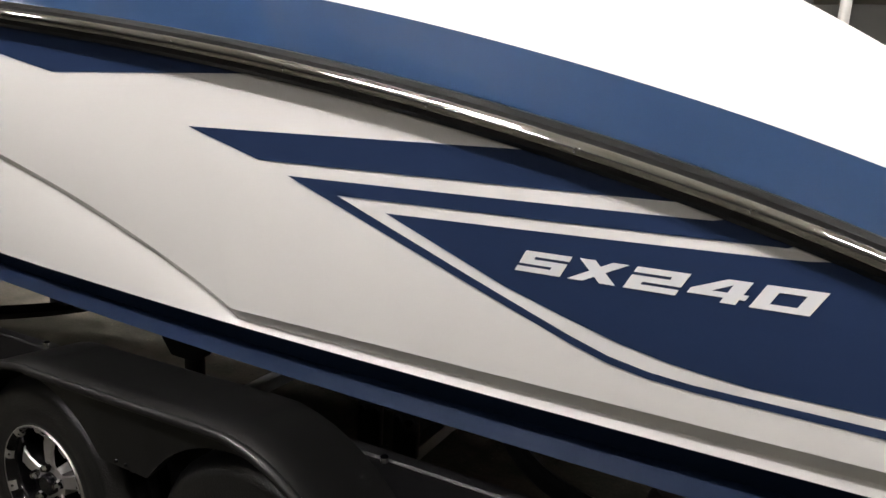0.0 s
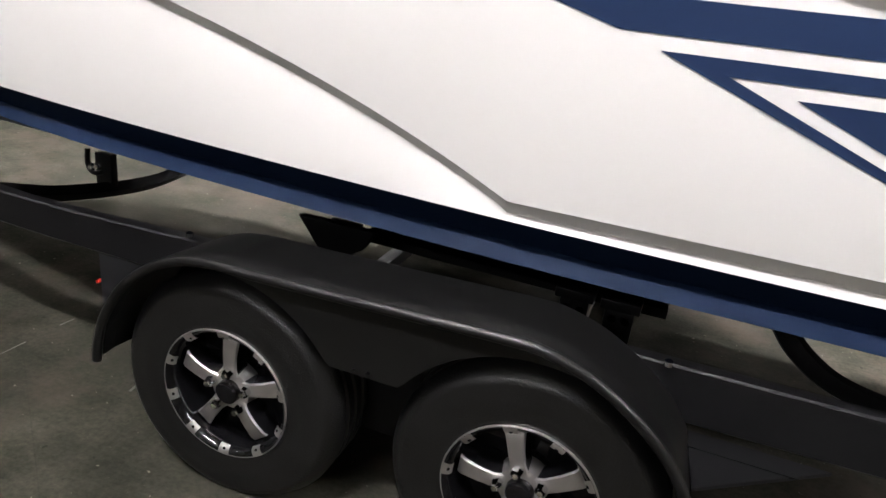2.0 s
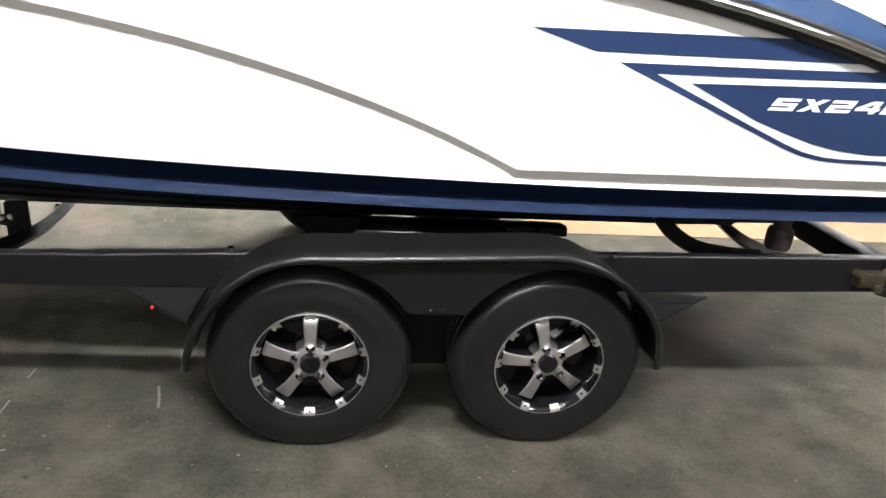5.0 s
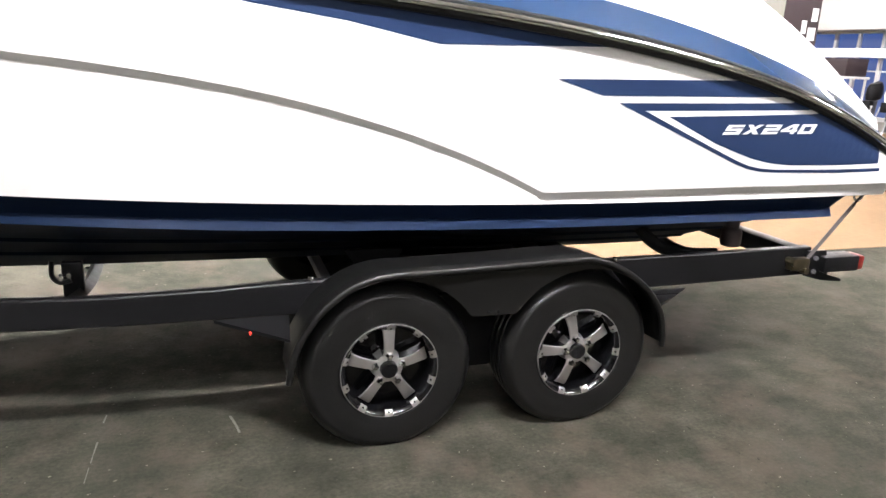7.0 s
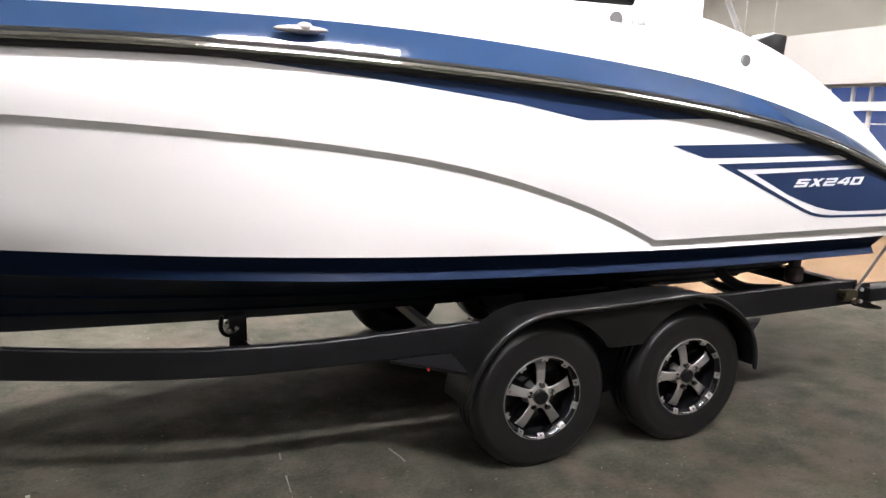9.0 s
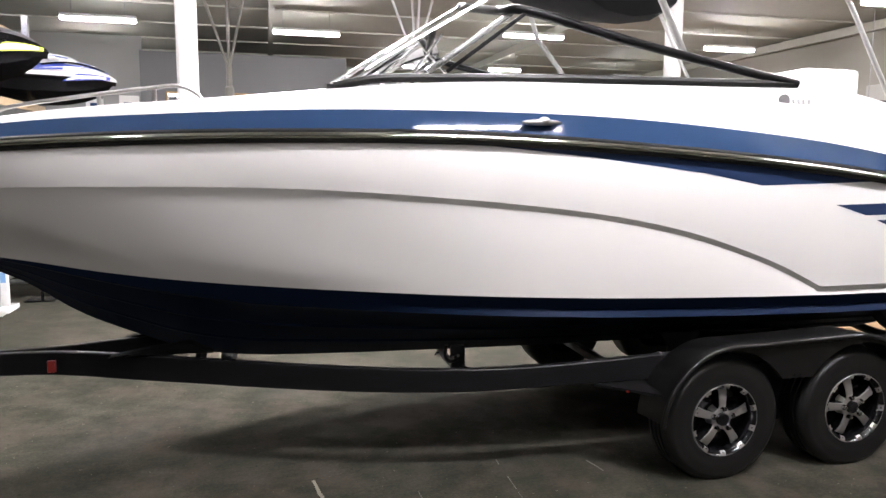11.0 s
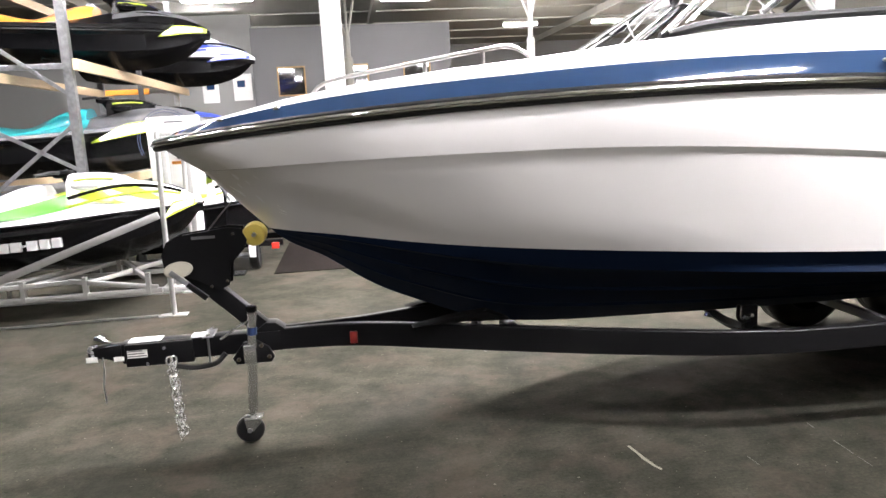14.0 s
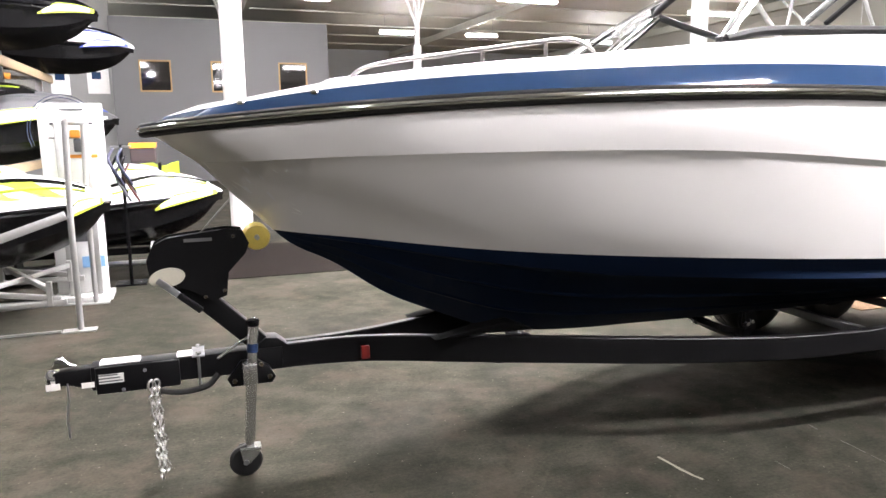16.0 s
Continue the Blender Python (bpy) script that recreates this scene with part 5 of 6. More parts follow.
    for x, z in ((-0.293, 0.695), (1.155, 0.705)):
        part("frame_bolt", spin(bmesh.new(), [(0, 0.0), (0.012, 0.0), (0.012, 0.014), (0.006, 0.018), (0, 0.018)], 8, "z", (x, s * 0.99, z)), CHROME, trailer)
    # marker, tail light, rear bracket, tie-down
    part("front_marker", box(bmesh.new(), (-3.715, s * 0.108 - 0.016, 0.548), (-3.67, s * 0.108 + 0.004, 0.618), 0.004), TAILRED, trailer, "red marker reflector on the frame")
    lamp_box = part("tail_light", box(bmesh.new(), (2.42, s * 0.98 - 0.055, 0.585), (2.66, s * 0.98 + 0.055, 0.672), 0.01), FRAMEBLACK, trailer, "black tail light housing")
    part("tail_lens", box(bmesh.new(), (2.655, s * 0.98 - 0.05, 0.59), (2.70, s * 0.98 + 0.05, 0.668), 0.01), TAILRED, lamp_box, "dark red tail lens")
    bm = plate(bmesh.new(), [(2.34, 0.70), (2.46, 0.70), (2.50, 0.56), (2.60, 0.53), (2.60, 0.515), (2.46, 0.53), (2.34, 0.56)], "y", s * 0.985 - 0.006, s * 0.985 + 0.006)
    part("rear_bracket", bm, FRAMEBLACK, trailer, smooth=False)
    for x, z in ((2.39, 0.66), (2.44, 0.61), (2.39, 0.585)):
        part("bolt", spin(bmesh.new(), [(0, -0.01), (0.012, -0.01), (0.012, 0.01), (0, 0.01)], 6, "y", (x, s * 0.995, z)), GALV, trailer)
    bm = bmesh.new()
    box(bm, (2.22, s * 0.99 - 0.025, 0.60), (2.34, s * 0.99 + 0.025, 0.665), 0.008)
    tube(bm, [(2.23, s * 1.0 - 0.03, 0.65), (2.23, s * 1.0 + 0.03, 0.65)], 0.022, 8)
    tube(bm, [(2.31, s * 1.0 - 0.03, 0.60), (2.31, s * 1.0 + 0.03, 0.60)], 0.018, 8)
    part("ratchet", bm, BRASSY, trailer, "dull brassy ratchet buckle")
    part("tie_down_strap", bar(bmesh.new(), (2.34, s * 0.99, 0.66), (2.60, s * 0.985, 0.955), 0.004, 0.026, 0.001), WEB, trailer, "grey tie-down strap")
    part("strap_hook", tube(bmesh.new(), smooth_line([(2.585, s * 0.985, 0.935), (2.62, s * 0.985, 0.98), (2.65, s * 0.985, 1.005), (2.63, s * 0.985, 1.02)], 4), 0.006, 6), BLACKRUB, trailer)
part("rear_cross_beam", box(bmesh.new(), (2.36, -0.93, 0.58), (2.46, 0.93, 0.68), 0.008), FRAMEBLACK, trailer)

# ---- personal watercraft and their racks ----
BANNERCLOTH = mat("dark_brown_cloth", (0.030, 0.018, 0.020), 0.8, vary=0.2)
GREYP_DARK = mat("dark_grey_casting", (0.06, 0.06, 0.065), 0.4, vary=0.15)
BLUEPRINT = mat('pale_blue_print', (0.18, 0.36, 0.60), 0.5, vary=0.1)
WHITEP = mat("white_plastic", (0.78, 0.78, 0.76), 0.25, vary=0.05, coat=0.5)
LIME = mat("lime_plastic", (0.40, 0.52, 0.04), 0.3, vary=0.1, coat=0.5)
GREEN = mat("green_plastic", (0.06, 0.30, 0.02), 0.3, vary=0.12, coat=0.5)
TEAL = mat("teal_plastic", (0.012, 0.24, 0.26), 0.3, vary=0.1, coat=0.5)
BLUEP = mat("blue_plastic", (0.03, 0.06, 0.38), 0.3, vary=0.12, coat=0.5)
ORANGE = mat("orange_plastic", (0.75, 0.28, 0.03), 0.35, vary=0.12, coat=0.5)
GREYP = mat("grey_plastic", (0.075, 0.075, 0.08), 0.4, vary=0.12)
SEATVINYL = mat("black_seat_vinyl", (0.02, 0.02, 0.021), 0.5, vary=0.2, fine=200, bump=0.2)

PX = [0.0, 0.3, 1.0, 1.8, 2.4, 2.8, 3.1, 3.3]
p_half = spline(PX, [0.52, 0.56, 0.60, 0.58, 0.49, 0.36, 0.20, 0.02])
p_gun = spline(PX, [0.48, 0.50, 0.53, 0.56, 0.60, 0.62, 0.63, 0.63])
p_keel = spline(PX, [0.03, 0.0, 0.0, 0.0, 0.05, 0.17, 0.36, 0.60])
p_deck = spline(PX, [0.54, 0.56, 0.62, 0.80, 0.90, 0.86, 0.76, 0.65])


def watercraft(bow, hull_m, deck_m, hood_m, flash_m, label, seat_m=SEATVINYL, turn=0.0, bars=False, flash=(2.45, 3.22), trim_m=None, accent=None, edge_m=None, pitch=0.0, tall=1.0, swoosh_m=None):
    """A sit-down watercraft with its bow at the given point, hull bottom at that point's height."""
    w = thing("personal_watercraft", label, "watercraft", bow, "stored watercraft")
    w.rotation_euler = (0, radians(pitch), radians(turn))
    B = Vector(bow) - Vector((3.3, 0, 0))
    xs = [3.3 * k / 44 for k in range(45)]

    def P(x, y, z):
        return B + Vector((x, y, z))

    def on_deck(x, f):
        """Deck point at fraction f from centre to gunwale, near side negative."""
        h, g, d = p_half(x), p_gun(x), p_deck(x)
        a = abs(f)
        z = np.interp(a, [0, 0.2, 0.44, 0.66, 0.96, 1.0], [d + 0.01, d, g + (d - g) * 0.85, g + (d - g) * 0.35, g + 0.05 * min(1, (3.3 - x) / 0.4), g])
        return x, h * f, float(z)

    bm = bmesh.new()
    rows = []
    for x in xs:
        h, g, k = p_half(x), p_gun(x), p_keel(x)
        half = [(h, g), (h * 1.02, g - 0.05), (h * 0.96, g - 0.10), (h * 0.93, k + (g - k) * 0.42), (h * 0.80, k + (g - k) * 0.30), (h * 0.5, k + (g - k) * 0.13), (0, k)]
        rows.append([P(x, y, z) for y, z in half] + [P(x, -y, z) for y, z in half[::-1][1:]])
    vs = loft(bm, rows)
    bm.faces.new(vs[0])
    part("hull", bm, hull_m, w, sharp=24)
    part("bumper", tube(tube(bmesh.new(), [P(x, -p_half(x) - 0.005, p_gun(x) - 0.01) for x in xs], 0.018, 8), [P(x, p_half(x) + 0.005, p_gun(x) - 0.01) for x in xs], 0.018, 8), trim_m or BLACKP, w)
    bm = bmesh.new()
    loft(bm, [[P(*on_deck(x, f)) for f in (-1, -0.96, -0.66, -0.44, -0.2, 0, 0.2, 0.44, 0.66, 0.96, 1)] for x in xs])
    part("deck", bm, deck_m, w, sharp=24)
    bm = bmesh.new()
    rows = []
    for k in range(13):
        x = 2.0 + 1.15 * k / 12
        ww = 0.62 - 0.18 * k / 12
        rows.append([Vector(P(*on_deck(x, f * ww))) + Vector((0, 0, 0.014)) for f in (-1, -0.7, -0.35, 0, 0.35, 0.7, 1)])
    loft(bm, rows)
    hood = part("hood", bm, hood_m, w)
    if edge_m:
        for s in (-1, 1):
            for wf, m, r in ((0.66, edge_m, 0.014), (0.52, BLACKP, 0.02)):
                part("hood_edge", tube(bmesh.new(), [P(*on_deck(2.0 + 1.1 * k / 10, s * (wf - 0.18 * k / 10))) + Vector((0, 0, 0.018)) for k in range(11)], r, 6), m, w)
    if swoosh_m:
        for s in (-1, 1):
            for x0, x1, lo, hi, w0 in ((1.75, 2.65, 0.30, 0.86, 0.11), (2.15, 3.05, 0.34, 0.80, 0.09)):
                rows = []
                for k in range(13):
                    t = k / 12
                    mid, hw = lo + (hi - lo) * t ** 1.6, w0 * math.sin(math.pi * (0.08 + 0.90 * t))
                    rows.append([P(*on_deck(x0 + (x1 - x0) * t, s * (mid + d * hw))) + Vector((0, 0, 0.019)) for d in (-1, 0, 1)])
                bm = bmesh.new()
                loft(bm, rows)
                part("swoosh", bm, swoosh_m, w, "lime swoosh graphic")
    if accent:
        for s in (-1, 1):
            bm = bmesh.new()
            rows = []
            for k in range(9):
                x = accent[1] + (accent[2] - accent[1]) * k / 8
                lo = 0.90 - 0.22 * (k / 8) ** 2
                rows.append([P(*on_deck(x, s * f)) + Vector((0, 0, 0.012)) for f in (lo, (lo + 0.42) / 2, 0.42)])
            loft(bm, rows)
            part("deck_panel", bm, accent[0], w)
    for s in (-1, 1):
        bm = bmesh.new()
        inner = bmesh.new()
        rows, rows2 = [], []
        for k in range(13):
            t = k / 12
            x = flash[0] + (flash[1] - flash[0]) * t
            h, g = p_half(x), p_gun(x)
            top = g + 0.02 + 0.07 * tall * min(1, t * 1.4) * (1 - 0.6 * t)
            bot = g - 0.13 + 0.12 * t
            if t < 0.3:
                top = bot + (top - bot) * (0.15 + 0.85 * t / 0.3)
            rows.append([P(x, s * (h * 1.02 + 0.030), bot), P(x, s * (h * 1.02 + 0.034), (bot + top) / 2), P(x, s * (h * 0.97 + 0.020), top)])
            b2, t2 = bot + 0.2 / tall * (top - bot), top - 0.2 / tall * (top - bot)
            rows2.append([P(x, s * (h * 1.02 + 0.036), b2), P(x, s * (h * 1.02 + 0.039), (b2 + t2) / 2), P(x, s * (h * 0.99 + 0.031), t2)])
        loft(bm, rows)
        fl = part("side_flash", bm, flash_m, w)
        loft(inner, rows2[1:-1])
        part("flash_inlay", inner, WHITEP, fl)
    bm = bmesh.new()
    rows = []
    for k in range(15):
        x = 0.25 + 1.45 * k / 14
        base = p_deck(x) - 0.12
        hh = 0.24 + 0.05 * math.cos(k * 0.55)
        rows.append([P(x, y, base + z) for y, z in ((-0.26, 0), (-0.22, hh * 0.7), (-0.13, hh), (0, hh + 0.015), (0.13, hh), (0.22, hh * 0.7), (0.26, 0))])
    vs = loft(bm, rows)
    bm.faces.new(vs[0])
    bm.faces.new(vs[-1])
    part("seat", bm, seat_m, w)
    bm = tube(bmesh.new(), [P(2.02, 0, p_deck(2.0) - 0.05), P(1.90, 0, 1.0)], 0.05, 10)
    box(bm, P(1.80, -0.10, 0.98), P(1.99, 0.10, 1.06), 0.025)
    part("steering_column", bm, BLACKP, w)
    rows = []
    for k in range(9):
        x = 1.98 + 0.62 * k / 8
        z, ww, up = p_deck(x), 0.27 - 0.10 * k / 8, 0.15 * (1 - k / 8) ** 0.7 + 0.02
        rows.append([P(x, y * ww, z + dz) for y, dz in ((-1, -0.05), (-0.86, up * 0.6), (-0.5, up), (0, up + 0.012), (0.5, up), (0.86, up * 0.6), (1, -0.05))])
    bm = bmesh.new()
    vs = loft(bm, rows)
    bm.faces.new(vs[0])
    cowl = part("dash_cowl", bm, WHITEP if deck_m is WHITEP else BLACKP, w)
    for s in (-1, 1):
        part("cowl_stripe", tube(bmesh.new(), [rw[3 + 2 * s] + Vector((0, s * 0.006, 0.004)) for rw in rows[1:7]], 0.011, 6), flash_m, cowl)
    hb = part("handlebar", tube(bmesh.new(), [P(x, y, z) for x, y, z in ((1.74, -0.38, 1.03), (1.84, -0.22, 1.05), (1.90, 0, 1.03), (1.84, 0.22, 1.05), (1.74, 0.38, 1.03))], 0.018, 8), BLACKRUB, w)
    for s in (-1, 1):
        bm = bmesh.new()
        bmesh.ops.create_uvsphere(bm, u_segments=14, v_segments=8, radius=1.0)
        bmesh.ops.transform(bm, matrix=Matrix.Translation(P(2.20, s * 0.33, 0.90)) @ Matrix.Diagonal((0.14, 0.075, 0.05, 1)), verts=bm.verts)
        part("mirror", bm, BLACKP if deck_m is not WHITEP else WHITEP, w)
    if bars:
        for k, (a, b) in enumerate(((0.0, 0.09), (0.11, 0.20), (0.22, 0.32), (0.335, 0.36), (0.375, 0.475), (0.495, 0.59), (0.61, 0.70))):
            x = 1.28 + a
            g = p_gun(x)
            part("hull_lettering", box(bmesh.new(), P(1.28 + a, -p_half(x) * 0.985 - 0.012, g - 0.26 if k != 3 else g - 0.22), P(1.28 + b, -p_half(x) * 0.90, g - 0.165 if k != 3 else g - 0.20), 0.004), WHITEP, w, "plain white block lettering bars", smooth=False)
    return w


watercraft((-5.28, 3.95, 0.46), BLACKP, WHITEP, WHITEP, LIME, "white, green and black watercraft on an aluminium stand", WHITEP, bars=True, accent=(GREEN, 1.30, 2.05), edge_m=LIME, flash=(2.95, 3.25), swoosh_m=LIME)
watercraft((-5.55, 6.45, 1.36), BLACKP, GREYP, GREYP, LIME, "grey and black watercraft with a teal seat on the rack", TEAL, accent=(TEAL, 0.6, 1.75), flash=(1.85, 3.1), tall=2.0)
watercraft((-5.62, 7.25, 2.72), BLACKP, BLACKP, GREYP, LIME, "black watercraft with lime flash on the upper rack", ORANGE, flash=(2.66, 3.27), accent=(GREYP, 0.3, 1.4), pitch=5)
watercraft((-5.44, 11.2, 2.72), BLACKP, WHITEP, BLUEP, BLUEP, "blue and white watercraft on the upper rack", accent=(BLUEP, 1.2, 2.4), edge_m=WHITEP, trim_m=WHITEP, pitch=5)
watercraft((-5.60, 9.4, 1.36), BLACKP, GREYP, BLUEP, GREYP, "dark watercraft at the back of the rack")
watercraft((-4.15, 5.9, 0.36), BLACKP, WHITEP, WHITEP, LIME, "white and lime watercraft on a low trailer", turn=6, edge_m=LIME, accent=(LIME, 1.2, 1.9))
watercraft((-6.1, 8.3, 4.12), BLUEP, BLUEP, BLUEP, BLUEP, "blue covered watercraft on the top rack", BLUEP)

NAVYHOSE = mat("navy_hose", (0.008, 0.012, 0.045), 0.45, vary=0.2)
clutter = thing("accessory_rail", "black rail hung with blue and black hoses", "accessory rail", (-5.25, 5.2, 0))
part("post", tube(bmesh.new(), [(-5.25, 5.2, 0.0), (-5.25, 5.2, 1.62)], 0.02, 8), BLACKP, clutter)
part("foot", box(bmesh.new(), (-5.42, 5.05, 0.0), (-5.08, 5.35, 0.02), 0.004), BLACKP, clutter, smooth=False)
for k, m_ in enumerate((NAVYHOSE, BLACKP, GREYP_DARK, NAVYHOSE, BLACKP, DARKRED)):
    z = 1.58 - 0.09 * (k % 3)
    x = -5.33 + 0.03 * k
    part("hose", tube(bmesh.new(), smooth_line([(x, 5.18, z), (x - 0.05, 5.12, z - 0.12), (x + 0.03, 5.1, z - 0.30), (x + 0.09, 5.14, z - 0.42)], 5), 0.016, 8), m_, clutter)
part("hook_bar", tube(bmesh.new(), [(-5.36, 5.2, 1.6), (-5.14, 5.2, 1.6)], 0.012, 8), GALV, clutter)

# goods stowed on and beside the low craft
carton = thing("carton", "dark brown carton with an orange lid on the watercraft", "box", (-5.05, 6.2, 1.50))
part("body", box(bmesh.new(), (-5.22, 6.05, 1.38), (-4.92, 6.35, 1.56), 0.01), BANNERCLOTH, carton, smooth=False)
part("lid", box(bmesh.new(), (-5.23, 6.04, 1.562), (-4.91, 6.36, 1.63), 0.008), ORANGE, carton, smooth=False)
cover = thing("seat_cover", "crumpled lime and black seat cover draped over the watercraft", "cover", (-5.1, 6.0, 1.2))
random.seed(21)
rows = []
for i in range(13):
    rows.append([Vector((-5.55 + 0.075 * i, 5.62 + 0.06 * j, 1.16 + 0.20 * math.exp(-((j - 6) / 4) ** 2) + 0.03 * math.sin(i * 1.3 + j * 0.8) + random.uniform(-0.012, 0.012))) for j in range(13)])
bm = bmesh.new()
loft(bm, rows)
bmesh.ops.solidify(bm, geom=bm.faces[:], thickness=0.012)
part("cloth", bm, LIME, cover)
for i in (3, 9):
    part("band", tube(bmesh.new(), [p + Vector((0, 0, 0.012)) for p in rows[i]], 0.022, 6), BLACKP, cover)

SHADESHEET = mat("shade_brown_sheet", (0.010, 0.008, 0.007), 0.95, vary=0.4, scale=3, spec=0.02)

# storage rack
rack = thing("storage_rack", "galvanised pallet rack with pine cross beams holding watercraft", "rack", (-7.1, 7.5, 0))


def upright(x, y, z1):
    bm = bmesh.new()
    for dx in (-0.055, 0.045):
        box(bm, (x + dx, y - 0.05, 0.01), (x + dx + 0.01, y + 0.05, z1))
    box(bm, (x - 0.055, y - 0.055, 0.01), (x + 0.055, y - 0.045, z1))
    u = part("upright", bm, GALV, rack, "galvanised slotted rack upright", smooth=False)
    part("foot_plate", box(bmesh.new(), (x - 0.09, y - 0.08, 0), (x + 0.09, y + 0.08, 0.01)), GALV, rack, smooth=False)


for ux in (-7.1, -8.6):
    for uy in (5.68, 11.6):
        upright(ux, uy, 4.6)
for uz in (1.32, 2.85, 4.1):
    for ux in (-6.93, -8.48):
        part("rack_beam", box(bmesh.new(), (ux - 0.03, 5.42, uz - 0.14), (ux + 0.03, 11.9, uz), 0.006), WOODBEAM, rack, "pine rack beam", smooth=False)
    for uy in (5.74, 11.54):
        part("rack_tie", box(bmesh.new(), (-8.6, uy - 0.02, uz - 0.09), (-7.1, uy + 0.02, uz - 0.02), 0.004), GALV, rack, smooth=False)
for (xa, za), (xb, zb) in (((-8.6, 3.55), (-7.12, 2.42)), ((-8.6, 0.9), (-7.12, 2.05)), ((-8.6, 2.3), (-7.12, 1.45))):
    part("rack_brace", bar(bmesh.new(), (xa, 5.66, za), (xb, 5.66, zb), 0.02, 0.05, 0.003), GALV, rack, smooth=False)

part("inner_upright", box(bmesh.new(), (-7.35, 9.66, 0.0), (-7.27, 9.74, 4.1), 0.004), GREYP_DARK, rack, "dark inner rack upright", smooth=False)
part("cross_beam", box(bmesh.new(), (-7.95, 9.73, 2.64), (-7.18, 9.79, 2.74), 0.005), ORANGE, rack, "orange rack cross beam", smooth=False)

# aluminium stand under the lowest craft
stand = thing("watercraft_stand", "aluminium tube stand with cross braces on the floor", "stand", (-6.9, 3.6, 0))
for y in (3.2, 4.3):
    part("rail_tube", bar(bmesh.new(), (-9.0, y, 0.28), (-5.62, y, 0.28), 0.05, 0.05, 0.006), ALUM, stand)
    part("upper_rail", bar(bmesh.new(), (-9.0, y, 0.36), (-6.48, y, 0.43), 0.045, 0.045, 0.006), ALUM, stand)
    part("upper_rail", bar(bmesh.new(), (-6.52, y, 0.44), (-5.66, y, 0.31), 0.045, 0.045, 0.006), ALUM, stand)
    part("end_post", tube(bmesh.new(), [(-5.53, y, 0.012), (-5.53, y, 1.0), (-5.50, y, 1.86)], 0.026, 10), ALUM, stand)
    part("foot", box(bmesh.new(), (-5.68, y - 0.06, 0), (-5.40, y + 0.06, 0.012), 0.003), ALUM, stand, smooth=False)
    part("floor_rail", box(bmesh.new(), (-9.0, y - 0.018, 0.0), (-5.69, y + 0.018, 0.018), 0.003), ALUM, stand, smooth=False)
    part("diagonal", bar(bmesh.new(), (-7.9, y - 0.04, 0.23), (-5.56, y - 0.04, 1.05), 0.02, 0.075, 0.004), ALUM, stand)
    for x in (-8.9, -7.6):
        part("leg", tube(bmesh.new(), [(x, y, 0.03), (x, y, 0.28)], 0.022, 8), ALUM, stand)
    for x in (-6.95, -6.36, -5.75):
        part("clamp", box(bmesh.new(), (x - 0.022, y - 0.03, 0.25), (x + 0.022, y + 0.03, 0.47), 0.004), ALUM, stand, smooth=False)
for xa, xb in ((-7.4, -6.5), (-6.36, -5.75), (-6.95, -6.4), (-5.75, -6.3)):
    part("cross_tube", bar(bmesh.new(), (xa, 3.2, 0.40), (xb, 4.3, 0.42), 0.045, 0.045, 0.006), ALUM, stand)
part("top_bar", tube(bmesh.new(), [(-5.50, 3.2, 1.86), (-5.50, 4.3, 1.86)], 0.024, 10), ALUM, stand)

# white display board on legs with looped cables
board = thing("display_board", "white display board on a base with posts and looped cables", "sign", (-5.6, 4.55, 0))
part("panel", box(bmesh.new(), (-5.95, 4.55, 1.12), (-5.34, 4.60, 2.06), 0.02), WHITEP, board)
part("lower_panel", box(bmesh.new(), (-5.92, 4.56, 0.06), (-5.42, 4.62, 1.117), 0.015), WHITEP, board)
part("base", box(bmesh.new(), (-5.95, 4.40, 0.0), (-5.38, 4.78, 0.058), 0.01), WHITEP, board)
part("blue_print", box(bmesh.new(), (-5.66, 4.553, 0.34), (-5.44, 4.558, 0.46)), BLUEPRINT, board, smooth=False)
part("grey_print", box(bmesh.new(), (-5.74, 4.553, 0.62), (-5.54, 4.558, 0.74)), GREYP, board, smooth=False)
for x in (-5.76, -5.51):
    part("post", box(bmesh.new(), (x - 0.035, 4.46, 0.058), (x + 0.035, 4.50, 1.88), 0.006), ALUM, board)
for z0, z1, xa, xb, m_ in ((1.985, 2.005, -5.74, -5.52, INKGREY), (1.84, 1.865, -5.84, -5.44, GREYP), (1.50, 1.535, -5.70, -5.42, ORANGE), (1.70, 1.715, -5.86, -5.60, GREYP)):
    part("board_print", box(bmesh.new(), (xa, 4.545, z0), (xb, 4.549, z1)), m_, board, smooth=False)
dev = part("device", box(bmesh.new(), (-5.63, 4.50, 1.56), (-5.53, 4.549, 1.70), 0.015), GREYP_DARK, board)
part("device_cap", box(bmesh.new(), (-5.66, 4.495, 1.702), (-5.56, 4.549, 1.79), 0.02), ORANGE, dev)
CABLE = mat("blue_cable", (0.015, 0.028, 0.07), 0.5)
for dx, dz in ((0.0, 0.0), (0.025, 0.03)):
    pts = [(-5.70 + (0.30 + dx) * math.cos(a), 4.44, 1.78 + (0.33 + dz) * math.sin(a)) for a in [math.pi * 2 * k / 28 for k in range(3, 17)]]
    part("cable", tube(bmesh.new(), pts, 0.0045, 6), CABLE, board)

